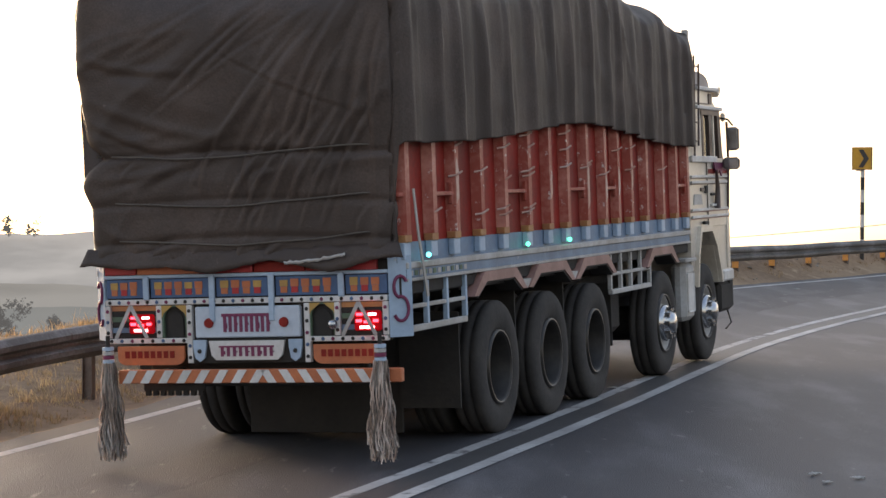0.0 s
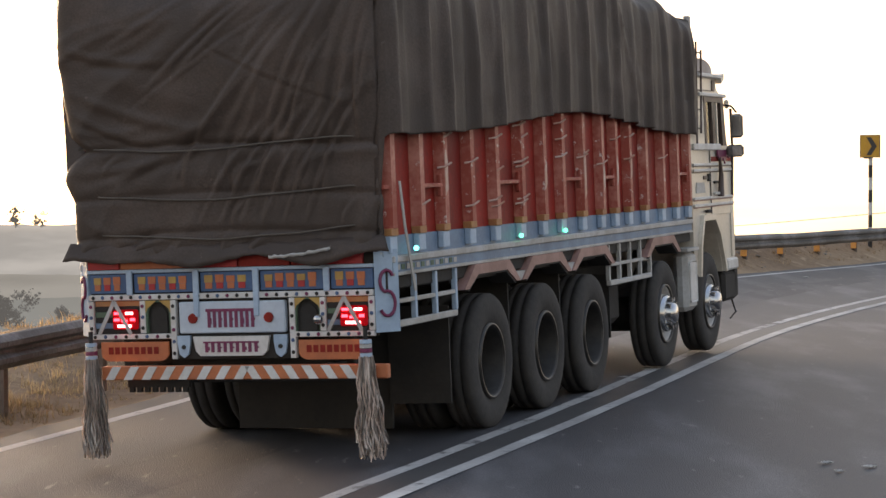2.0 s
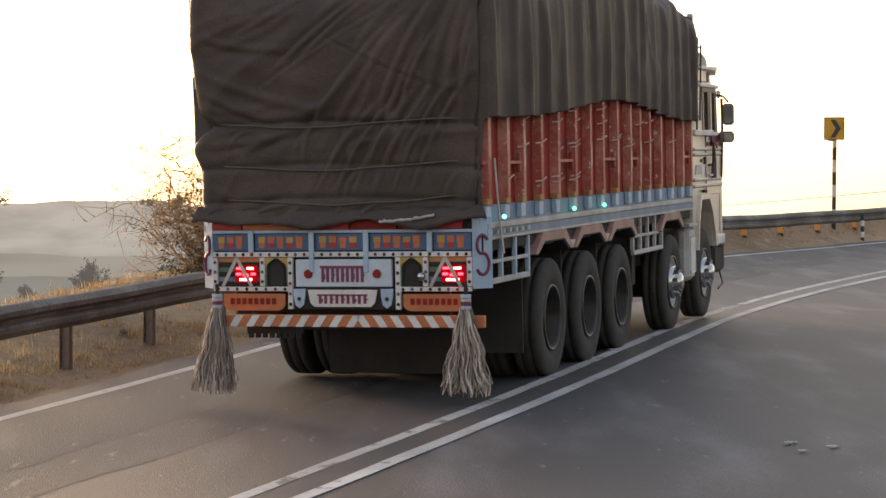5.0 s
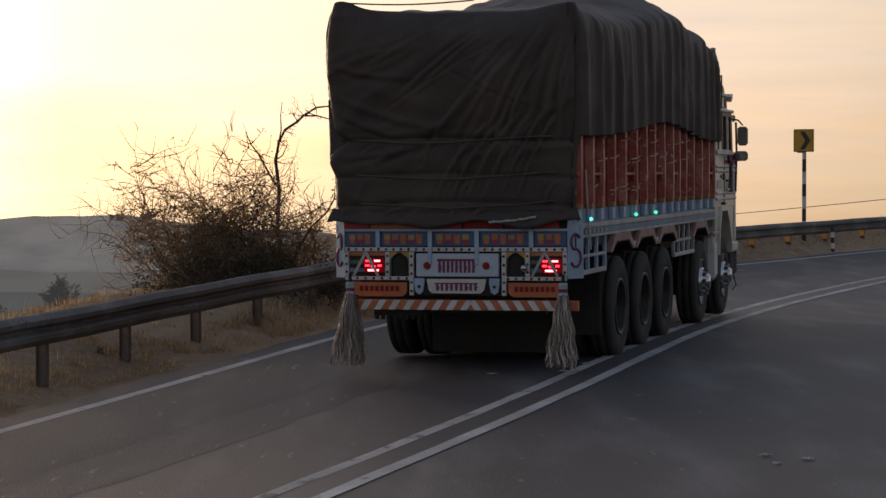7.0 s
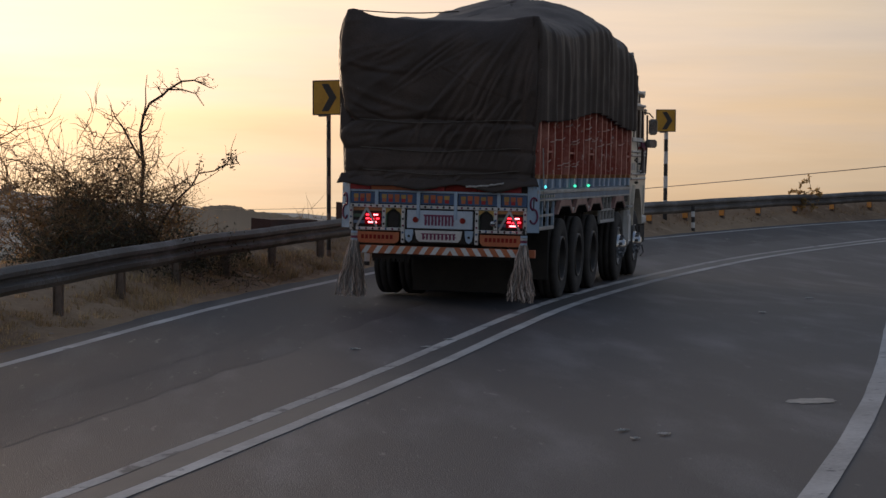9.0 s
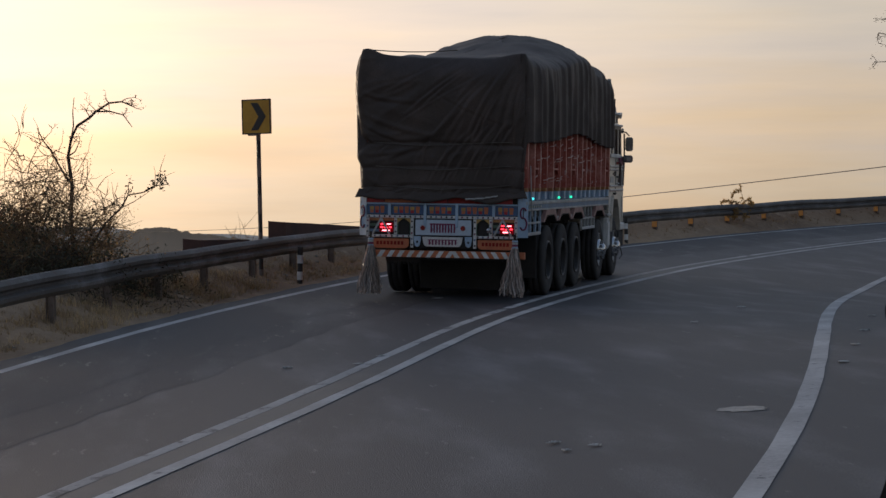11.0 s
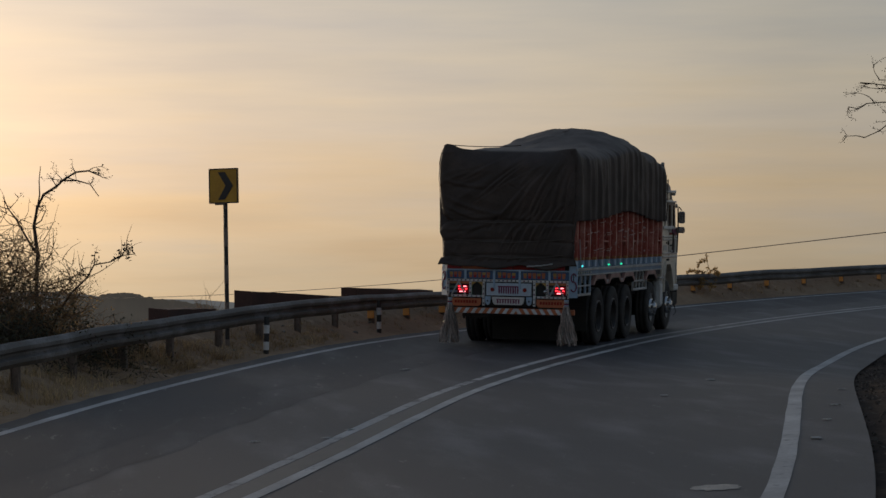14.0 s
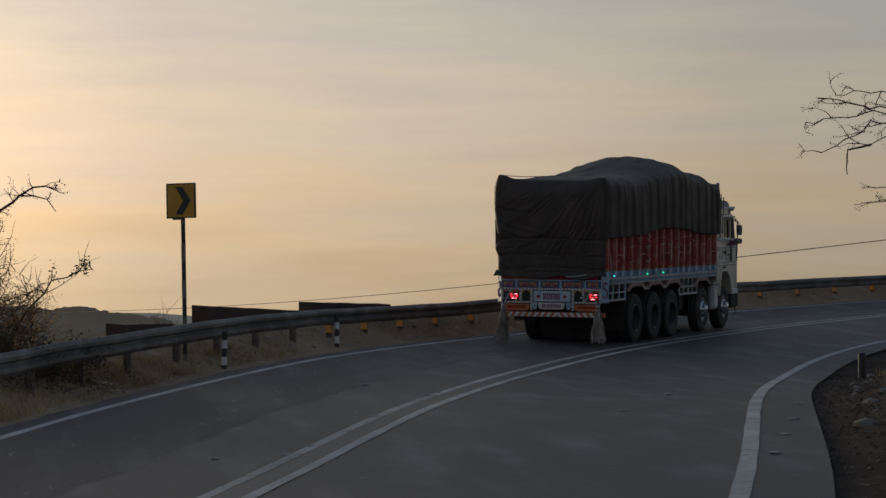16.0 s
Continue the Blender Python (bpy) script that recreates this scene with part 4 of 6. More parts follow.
        for y in (2.80, 4.165):
            P("arch_bridge", prism(bmesh.new(), [(y - 0.12, 1.10), (y - 0.2, 1.17), (y + 0.2, 1.17), (y + 0.12, 1.10)], "x", s * 1.15, s * 1.21), PALE)
        # coloured lamps on the band
        for y, mt in ((0.49, LED_CYAN), (2.82, LED_GREEN), (4.01, LED_GREEN)):
            bm = bmesh.new()
            bmesh.ops.create_uvsphere(bm, u_segments=12, v_segments=8, radius=0.019, matrix=pose(s * 1.225, y, 1.45))
            P("marker_lamp", bm, mt, lorry, "small glowing coloured marker lamp")
        # slack strap from the tarpaulin to the guard at the tail
        bm = bmesh.new()
        prism(bm, [(0.17, 1.92), (0.20, 1.92), (0.27, 1.62), (0.43, 1.16), (0.385, 1.16), (0.235, 1.62)], "x", s * 1.235, s * 1.243)
        P("strap", bm, PALE, lorry, "pale slanting strap")
    P("front_wall", boxed(-1.14, 1.14, 8.48, 8.53, 1.4, 3.0), RED)
    P("rear_wall", boxed(-1.10, 1.10, 0.06, 0.10, 1.3, 3.0), CHASSIS)


def build_tail(lorry):
    """The painted tail board."""
    board = part("tail_board", boxed(-1.10, 1.10, 0.03, 0.06, 0.88, 1.46, 0.004), CHASSIS, lorry, "gaily painted blue, white and orange tail board")
    P = lambda name, bm, mat, label="", par=board: part(name, bm, mat, par, label)
    rr = random.Random(11)
    # top red strips
    x = -1.09
    for w, mt in ((0.26, BRIGHT_RED), (0.5, ORANGE), (0.42, BRIGHT_RED), (0.40, RED), (0.24, RED), (0.30, BRIGHT_RED)):
        P("top_strip", boxed(x, x + w - 0.012, -0.005, 0.03, 1.372, 1.45, 0.004), mt)
        x += w
    P("top_beam", boxed(-1.10, 1.10, -0.012, 0.03, 1.345, 1.37, 0.004), SKYBLUE)
    # lettered band
    for a, b in ((-1.08, -0.78), (-0.73, -0.26), (-0.21, 0.20), (0.25, 0.73), (0.78, 1.09)):
        pan = P("letter_panel", boxed(a, b, 0.0, 0.03, 1.205, 1.34, 0.004), DEEPBLUE, "blue panel with orange block lettering")
        n = max(3, int((b - a) / 0.085))
        for i in range(n):
            x0 = a + 0.035 + (b - a - 0.07) * i / n
            w = (b - a - 0.07) / n * 0.74
            h = rr.uniform(0.06, 0.078)
            part("letter_bar", boxed(x0, x0 + w, -0.006, -0.0005, 1.275 - h * 0.1, 1.275 + h * 0.62), YELLOW if i % 3 == 0 else ORANGE, pan)
            part("letter_bar", boxed(x0 + w * 0.1, x0 + w * 0.92, -0.006, -0.0005, 1.225, 1.2735 - h * 0.1), BRIGHT_RED if i % 2 else ORANGE, pan)
    for x in (-0.755, -0.235, 0.225, 0.755):
        P("strap_bar", boxed(x - 0.022, x + 0.022, -0.03, -0.008, 1.19, 1.36, 0.005), SKYBLUE)
    for x in (-0.235, 0.225):
        P("strap_bar", boxed(x - 0.02, x + 0.02, -0.035, -0.012, 1.03, 1.20, 0.005), SKYBLUE)
    # studded strips
    def studded(x0, x1, z0, z1, vertical=False):
        st = P("stud_strip", boxed(x0, x1, -0.014, 0.03, z0, z1, 0.004), WHITE)
        L = (z1 - z0) if vertical else (x1 - x0)
        k = max(2, int(L / 0.074))
        for i in range(k):
            u = (i + 0.5) / k
            cx, cz = ((x0 + x1) / 2, z0 + L * u) if vertical else (x0 + L * u, (z0 + z1) / 2)
            bm = bmesh.new()
            bmesh.ops.create_cone(bm, cap_ends=True, segments=8, radius1=0.0145, radius2=0.010, depth=0.01, matrix=pose(cx, -0.018, cz, 90))
            part("stud", bm, (CHASSIS, DEEPBLUE, VIOLET, CHASSIS)[i % 4], st)
    studded(-1.09, 1.09, 1.155, 1.195)
    studded(-1.09, -0.43, 0.88, 0.915)
    studded(0.49, 1.09, 0.88, 0.915)
    for x in (-1.075, -0.665, -0.425, 0.485, 0.715, 1.075):
        studded(x - 0.021, x + 0.021, 0.735 if x in (-0.425, 0.485) else 0.92, 1.15, True)
    # lamp bays with painted stripes, lamps and triangles
    for a, b, side in ((-1.05, -0.69, -1), (0.74, 1.05, 1)):
        for i, mt in enumerate((CHASSIS, BLUEGREY, CHASSIS, GREEN, CHASSIS, OCHRE)):
            P("bay_stripe", boxed(a, b, 0.006, 0.03, 0.918 + i * 0.039, 0.955 + i * 0.039, 0.002), mt)
        c = -0.80 if side < 0 else 0.945
        lamp = P("tail_lamp", boxed(c - 0.10, c + 0.10, -0.03, 0.006, 0.95, 1.09, 0.012), LENS, "glowing red tail lamp")
        for k, (dx, dz, w, h) in enumerate(((-0.055, 0.045, 0.05, 0.018), (0.04, 0.045, 0.06, 0.018), (-0.06, 0.0, 0.045, 0.02), (0.0, -0.008, 0.05, 0.018), (0.065, 0.0, 0.04, 0.02), (0.0, -0.045, 0.11, 0.02))):
            part("lamp_bar", boxed(c + dx - w / 2, c + dx + w / 2, -0.038, -0.029, 1.02 + dz - h / 2, 1.02 + dz + h / 2, 0.003), TAIL_HOT if k in (1, 5) else TAIL, lamp)
        t = -0.87 if side < 0 else 0.89
        tri = bmesh.new()
        for p, q in (((t - 0.125, 0.92), (t, 1.15)), ((t, 1.15), (t + 0.125, 0.92))):
            d = Vector((q[0] - p[0], q[1] - p[1])).normalized() * 0.013
            nx, nz = -d.y, d.x
            prism(tri, [(p[0] + nx, p[1] + nz), (q[0] + nx, q[1] + nz), (q[0] - nx, q[1] - nz), (p[0] - nx, p[1] - nz)], "y", -0.05, -0.042)
        P("warning_triangle", tri, PALE, "grey metal warning triangle")
    # arched recesses with yellow spandrels; black plates paint in the shade of the holes
    for c in (-0.545, 0.60):
        w, z0 = 0.085, 0.92
        arc = [(c + w * math.cos(a), 1.055 + w * math.sin(a)) for a in np.linspace(0, math.pi, 13)]
        outer = [(c - 0.105, 1.15), (c - 0.105, z0), (c - w, z0)] + arc[::-1] + [(c + w, z0), (c + 0.105, z0), (c + 0.105, 1.15)]
        P("arch_panel", prism(bmesh.new(), outer, "y", -0.004, 0.03), GREEN, "green panel with a dark arched recess and yellow corners")
        for q in (-1, 1):
            P("yellow_corner", prism(bmesh.new(), [(c + q * 0.104, 1.149), (c + q * 0.104, 1.05), (c + q * 0.082, 1.095), (c + q * 0.01, 1.149)], "y", -0.009, -0.0045), YELLOW)
        P("arch_plate", boxed(c - w, c + w, 0.022, 0.029, z0, 1.142), CHASSIS)
        P("arch_hole_shade", prism(bmesh.new(), [(c - w * 0.72, z0)] + [(c + w * 0.72 * math.cos(a), 1.04 + w * 0.72 * math.sin(a)) for a in np.linspace(math.pi, 0, 11)] + [(c + w * 0.72, z0)], "y", 0.012, 0.021), CHASSIS)
    bm = bmesh.new()
    bmesh.ops.create_uvsphere(bm, u_segments=12, v_segments=8, radius=0.035, matrix=pose(0.685, -0.03, 1.0))
    P("round_lamp", bm, CHROME, "small round chrome lamp")
    # middle name boards
    ICE = material("ice_blue_paint", (0.62, 0.70, 0.78), (0.46, 0.52, 0.60), rough=0.5, scale=30, big=3, bump=0.08)
    mid = P("name_board", boxed(-0.375, 0.435, -0.022, 0.03, 0.915, 1.135, 0.008), ICE, "pale blue name board with red lettering")
    def bars(x0, x1, zt, h, mt, k, par, y):
        part("letter_bar", boxed(x0, x1, y - 0.005, y, zt - h * 0.16, zt), mt, par)
        for i in range(k):
            u = x0 + (x1 - x0) * (i + 0.3) / k
            part("letter_bar", boxed(u, u + 0.023, y - 0.005, y, zt - h, zt - h * 0.161), mt, par)
            if i % 2 == 0:
                part("letter_bar", boxed(u + 0.0235, u + (x1 - x0) / k * 0.72, y - 0.005, y, zt - h * (0.62 + 0.2 * (i % 3 == 0)), zt - h * 0.5), mt, par)
    bars(-0.165, 0.21, 1.085, 0.13, VIOLET, 9, mid, -0.023)
    for c in (-0.265, 0.315):
        bm = bmesh.new()
        bmesh.ops.create_cone(bm, cap_ends=True, segments=20, radius1=0.036, radius2=0.033, depth=0.015, matrix=pose(c, -0.03, 1.02, 90))
        part("round_reflector", bm, RED, mid, "round red reflector")
    low = bmesh.new()
    prism(low, [(-0.27, 0.893), (0.315, 0.893), (0.295, 0.79), (0.26, 0.757), (-0.215, 0.757), (-0.25, 0.79)], "y", -0.03, -0.005)
    lowb = P("lower_board", low, WHITE, "white board with dark lettering")
    bars(-0.19, 0.235, 0.858, 0.075, VIOLET, 9, lowb, -0.0305)
    P("lower_back", boxed(-0.40, 0.46, 0.0, 0.03, 0.735, 0.905), CHASSIS)
    for c in (-0.345, 0.395):
        bm = bmesh.new()
        prism(bm, [(c - 0.05, 0.90), (c + 0.05, 0.90), (c + 0.05, 0.85), (c + 0.035, 0.77), (c, 0.745), (c - 0.035, 0.77), (c - 0.05, 0.85)], "y", -0.025, -0.002)
        sc = P("side_scroll", bm, SKYBLUE, "pale blue scroll bracket")
        bm = bmesh.new()
        bmesh.ops.create_cone(bm, cap_ends=True, segments=14, radius1=0.016, radius2=0.014, depth=0.01, matrix=pose(c, -0.03, 0.82, 90))
        part("bolt", bm, CHASSIS, sc)
    # orange plates with rounded lower corners; the writing is plain bars
    for a, b, dark in ((-1.0, -0.47, RED), (0.53, 1.055, VIOLET)):
        pts = [(a, 0.86), (b, 0.86), (b, 0.78)] + [(b - 0.07 + 0.07 * math.cos(t), 0.78 + 0.055 * -math.sin(t)) for t in np.linspace(0, math.pi / 2, 6)[1:]] + [(a + 0.07 - 0.07 * math.sin(t), 0.78 - 0.055 * math.cos(t)) for t in np.linspace(0, math.pi / 2, 6)]
        pl = P("orange_plate", prism(bmesh.new(), pts, "y", -0.02, 0.0), ORANGE, "orange plate with rounded lower corners")
        for i in range(8):
            x0 = a + 0.06 + (b - a - 0.12) * i / 8
            part("letter_bar", boxed(x0, x0 + 0.035, -0.024, -0.0203, 0.775, 0.825), RED, pl)
    # bumper with slanting stripes
    bump = part("bumper", boxed(-0.93, 1.23, -0.155, -0.09, 0.605, 0.70, 0.006), ORANGE, lorry, "orange and white striped rear bumper")
    for i in range(15):
        x0 = -0.90 + i * 0.142
        sl = 0.06 if x0 < 0.12 else -0.06
        pts = [(max(-0.925, x0), 0.607), (min(1.225, x0 + 0.066), 0.607), (min(1.225, x0 + 0.066 + sl), 0.698), (max(-0.925, x0 + sl), 0.698)]
        part("white_stripe", prism(bmesh.new(), pts, "y", -0.160, -0.1555), WHITE, bump)
    for x in (-0.6, 0.75):
        part("bumper_arm", boxed(x - 0.04, x + 0.04, -0.09, 0.3, 0.62, 0.695), CHASSIS, bump)
    # wing boards at both corners, with a scroll
    for s in (-1, 1):
        bm = bmesh.new()
        prism(bm, [(s * 1.10, 0.0), (s * 1.225, 0.13), (s * 1.205, 0.15), (s * 1.09, 0.03)], "z", 0.90, 1.46)
        wing = part("wing_board", bm, SKYBLUE, lorry, "pale blue corner board with a dark scroll")
        scr = [(0.05 * math.cos(a), 0.075 + 0.075 * math.sin(a)) for a in np.linspace(0.5, 4.4, 14)] + [(0.058 * math.cos(a), -0.075 - 0.085 * -math.sin(a)) for a in np.linspace(1.75, -2.6, 16)]
        tube("scroll", [(s * (1.1625 + u * 0.69) + s * 0.004, 0.062 + u * 0.72 - 0.004, 1.17 + w) for u, w in scr], 0.012, VIOLET, wing, 6)


BROWN = material("brown_window_frame", (0.13, 0.085, 0.065), (0.07, 0.05, 0.04), rough=0.5, scale=24, big=4, bump=0.1)
ROOF_GREY = material("weathered_grey_roof", (0.36, 0.33, 0.34), (0.24, 0.21, 0.21), rough=0.5, scale=24, big=2.5, amount=0.7, bump=0.1)


def build_cab(lorry):
    P = lambda name, bm, mat, par=lorry, label="": part(name, bm, mat, par, label)
    arch = [(8.76, 0.80), (8.82, 1.12), (8.96, 1.38), (9.44, 1.38), (9.64, 1.22), (9.80, 0.95), (9.86, 0.80)]
    prof = [(8.60, 2.17), (8.60, 0.80)] + arch + [(10.38, 0.80), (10.46, 0.84), (10.47, 1.6), (10.40, 2.17)]
    cab = P("cab_body", prism(bmesh.new(), prof, "x", -1.19, 1.19), CREAM, lorry, "cream painted lorry cab with brown window frames")
    P("cab_floor", boxed(-1.1, 1.1, 8.65, 10.35, 2.13, 2.175), CHASSIS, cab)
    P("cab_roof", prism(bmesh.new(), [(8.60, 2.70), (8.60, 2.90), (8.70, 2.93), (10.02, 2.93), (10.10, 2.70)], "x", -1.14, 1.14), CREAM, cab)
    dome = [(8.72, 2.93)] + [(9.30 - 0.58 * math.cos(a) + (0.10 if a > 1.57 else 0.0), 2.94 + 0.17 * math.sin(a) ** 0.7) for a in np.linspace(0.15, 3.0, 12)] + [(10.0, 2.93)]
    P("roof_dome", prism(bmesh.new(), dome, "x", -1.12, 1.12), ROOF_GREY, cab, "weathered grey rounded roof")
    P("dome_crown", prism(bmesh.new(), [(a, b + 0.055) for a, b in dome[2:-2]] + [(9.8, 3.0), (8.9, 3.0)], "x", -0.90, 0.90), ROOF_GREY, cab)
    P("roof_eave", boxed(-1.20, 1.20, 9.10, 10.17, 2.905, 2.945, 0.008), WHITE, cab)
    P("eave_lip", prism(bmesh.new(), [(10.06, 2.94), (10.21, 2.965), (10.20, 2.90), (10.08, 2.85)], "x", -1.20, 1.20), CREAM, cab)
    P("window_hood", boxed(-1.215, 1.215, 9.02, 10.22, 2.695, 2.735, 0.008), WHITE, cab, "pale ledge over the windows")
    P("roof_visor", prism(bmesh.new(), [(10.05, 2.83), (10.36, 2.72), (10.37, 2.69), (10.08, 2.77)], "x", -1.12, 1.12), CREAM, cab)
    P("cab_back", boxed(-1.17, 1.17, 8.60, 8.66, 2.17, 2.70), CREAM, cab)
    for s in (-1, 1):
        X = lambda a, b: sorted((s * a, s * b))
        Q = lambda name, pts, a, b, mat, label="": P(name, prism(bmesh.new(), pts, "x", s * a, s * b), mat, cab, label)
        Q("rear_pillar", [(8.60, 2.17), (9.30, 2.17), (9.27, 2.70), (8.60, 2.70)], 1.12, 1.18, CREAM)
        Q("rear_frame", [(9.30, 2.17), (9.38, 2.17), (9.36, 2.70), (9.27, 2.70)], 1.12, 1.187, BROWN)
        Q("centre_pillar", [(9.66, 2.17), (9.78, 2.17), (9.76, 2.70), (9.62, 2.70)], 1.14, 1.187, BROWN, "brown window post")
        Q("quarter_post", [(9.88, 2.17), (9.93, 2.17), (9.91, 2.70), (9.86, 2.70)], 1.145, 1.18, CREAM)
        Q("front_pillar", [(10.10, 2.17), (10.26, 2.17), (10.16, 2.70), (10.02, 2.70)], 1.12, 1.19, BROWN, "brown front window post")
        Q("frame_head", [(9.27, 2.64), (10.16, 2.64), (10.15, 2.694), (9.27, 2.694)], 1.13, 1.192, BROWN)
        Q("corner_cheek", [(10.26, 2.17), (10.42, 2.17), (10.20, 2.70), (10.16, 2.70)], 1.10, 1.16, CREAM)
        P("window_rail", boxed(*X(1.19, 1.222), 8.66, 9.86, 2.12, 2.19, 0.008), WHITE, cab, "pale sill under the windows")
        gl = P("side_window", prism(bmesh.new(), [(9.38, 2.19), (10.10, 2.19), (10.03, 2.64), (9.36, 2.64)], "x", s * 1.150, s * 1.154), DARKGLASS, cab, "clear side window")
        gl.visible_shadow = False
        P("roof_louver", boxed(*X(1.14, 1.152), 9.83, 9.96, 2.765, 2.885, 0.004), BROWN, cab)
        P("roof_panel_edge", boxed(*X(1.14, 1.148), 9.10, 9.80, 2.76, 2.772), BROWN, cab)
        door = P("door", boxed(*X(1.19, 1.200), 9.42, 10.36, 1.42, 2.12, 0.008), CREAM, cab, "cream cab door")
        P("door_handle", boxed(*X(1.20, 1.225), 9.52, 9.68, 1.76, 1.79, 0.006), CHASSIS, door)
        P("door_seam", boxed(*X(1.2, 1.203), 9.405, 9.418, 1.42, 2.12), BROWN, door)
        for z in (1.955, 1.895, 1.60, 1.525):
            P("trim_line", boxed(*X(1.2005, 1.216), 8.63, 10.42, z, z + 0.028, 0.004), WHITE, cab)
            P("trim_shadow_line", boxed(*X(1.2005, 1.207), 8.63, 10.42, z - 0.012, z - 0.001), BROWN if z > 1.7 else PINK, cab)
        P("red_band", boxed(*X(1.2005, 1.206), 9.45, 10.40, 2.00, 2.05), RED, cab)
        P("stamped_panel", prism(bmesh.new(), [(8.76, 1.67), (9.16, 1.67), (9.12, 1.78), (8.80, 1.78)], "x", s * 1.191, s * 1.20), PALE, cab)
        P("vent", boxed(*X(1.19, 1.21), 9.29, 9.40, 1.79, 1.87, 0.004), CHASSIS, cab)
        P("vent", boxed(*X(1.19, 1.205), 9.10, 9.26, 1.81, 1.85, 0.004), BROWN, cab)
        # hanging cloth and cords below the window
        rag = bmesh.new()
        prism(rag, [(9.62, 2.12), (10.22, 2.12), (10.18, 2.03), (10.06, 2.06), (9.98, 1.97), (9.88, 2.04), (9.78, 1.99), (9.66, 2.05)], "x", s * 1.222, s * 1.236)
        P("hanging_cloth", rag, VIOLET, cab, "dark red cloth hung below the window")
        tube("hanging_cord", [(s * 1.235, 9.72, 2.04), (s * 1.24, 9.74, 1.85), (s * 1.235, 9.72, 1.62)], [0.012, 0.026, 0.038], BROWN, cab, 6)
        tube("grab_pole", [(s * 1.215, 10.40, 2.58), (s * 1.225, 10.38, 2.1), (s * 1.215, 10.34, 1.62)], 0.016, BROWN, cab, 6)
        P("door_step_plate", boxed(*X(1.20, 1.235), 9.50, 9.85, 1.64, 1.67, 0.006), WHITE, cab)
        P("side_lamp", boxed(*X(1.17, 1.22), 10.26, 10.34, 2.58, 2.68, 0.02), CREAM, cab)
        P("roof_lamp", boxed(*X(0.85, 0.95), 9.95, 10.0, 2.95, 3.0, 0.01), ORANGE, cab)
        # pale lip round the wheel opening, white bumper end, black lower bumper
        lip = [(8.70, 0.80), (8.77, 1.14), (8.93, 1.44), (9.47, 1.44), (9.69, 1.26), (9.87, 0.97), (9.93, 0.80), (9.87, 0.80), (9.81, 0.95), (9.645, 1.215), (9.44, 1.375), (8.96, 1.375), (8.825, 1.12), (8.755, 0.80)]
        Q("cab_wheel_arch", lip, 1.16, 1.235, CREAM, "cream lip round the wheel opening")
        P("arch_badge", boxed(*X(1.20, 1.24), 9.10, 9.28, 1.455, 1.49, 0.01), CHASSIS, cab)
        P("bumper_end", boxed(*X(1.12, 1.235), 9.95, 10.46, 0.80, 0.93, 0.02), WHITE, cab, "white bumper end")
        P("lower_bumper", boxed(*X(0.95, 1.20), 9.90, 10.50, 0.46, 0.795, 0.04), CHASSIS, cab)
        P("cab_corner", boxed(*X(1.185, 1.205), 10.30, 10.44, 0.94, 2.12, 0.01), CREAM, cab)
        tube("tow_cable", [(s * 1.20, 10.2, 0.47), (s * 1.23, 10.25, 0.33), (s * 1.20, 10.1, 0.27)], 0.010, CHASSIS, cab, 5)
        # mirrors on short bent arms
        tube("mirror_arm", [(s * 1.18, 10.22, 2.62), (s * 1.28, 10.16, 2.60), (s * 1.35, 10.09, 2.53)], 0.012, CHASSIS, cab, 6)
        tube("mirror_arm", [(s * 1.18, 10.25, 2.12), (s * 1.26, 10.16, 2.12), (s * 1.33, 10.10, 2.12)], 0.014, CHASSIS, cab, 6)
        mir = P("mirror", boxed(*X(1.285, 1.425), 10.02, 10.11, 2.25, 2.51, 0.03), MIRROR_BACK, cab, "upright door mirror")
        P("mirror_glass", boxed(*X(1.30, 1.412), 10.012, 10.019, 2.27, 2.49, 0.002), CHROME, mir)
        mr = P("wide_mirror", boxed(*X(1.235, 1.425), 10.02, 10.11, 2.04, 2.175, 0.03), MIRROR_BACK, cab, "wide-angle mirror")
        P("mirror_glass", boxed(*X(1.31, 1.412), 10.012, 10.019, 2.055, 2.16, 0.002), CHROME, mr)
        sb = P("step_box", boxed(*X(1.06, 1.215), 8.17, 8.60, 0.47, 1.08, 0.05), PALE, lorry, "dusty white step box with rounded edges")
        P("step_panel", boxed(*X(1.215, 1.226), 8.24, 8.53, 0.56, 0.98, 0.02), WHITE, sb)
        P("step_tread", boxed(*X(1.06, 1.24), 8.13, 8.62, 1.082, 1.12, 0.006), PALE, sb)
    P("windscreen", prism(bmesh.new(), [(10.39, 2.2), (10.40, 2.2), (10.11, 2.70), (10.10, 2.70)], "x", -1.12, 1.12), DARKGLASS, cab)
    P("front_bumper", boxed(-1.2, 1.2, 10.36, 10.56, 0.48, 0.86, 0.03), CHASSIS, cab, "black front bumper")
    for x in (-0.5, 0.5):
        P("cab_seat", boxed(x - 0.28, x + 0.28, 9.05, 9.2, 2.18, 2.55, 0.05), CHASSIS, cab)
    # ladders between load and cab
    for s in (-1, 1):
        lad = tube("ladder", [(s * 1.20, 8.86, 2.15), (s * 1.205, 8.90, 2.8), (s * 1.20, 8.96, 3.26)], 0.012, BROWN, cab, 6)
        tube("ladder_rail", [(s * 1.20, 9.06, 2.30), (s * 1.205, 9.10, 2.8), (s * 1.20, 9.17, 3.18)], 0.012, BROWN, lad, 6)
        for k in range(5):
            z = 2.35 + 0.2 * k
            tube("rung", [(s * 1.20, 8.87 + 0.02 * k, z), (s * 1.20, 9.07 + 0.02 * k, z)], 0.009, BROWN, lad, 5)
    P("head_board", boxed(-1.15, 1.15, 8.86, 8.90, 3.1, 3.50, 0.01), CHASSIS, lorry, "dark head board above the cab")
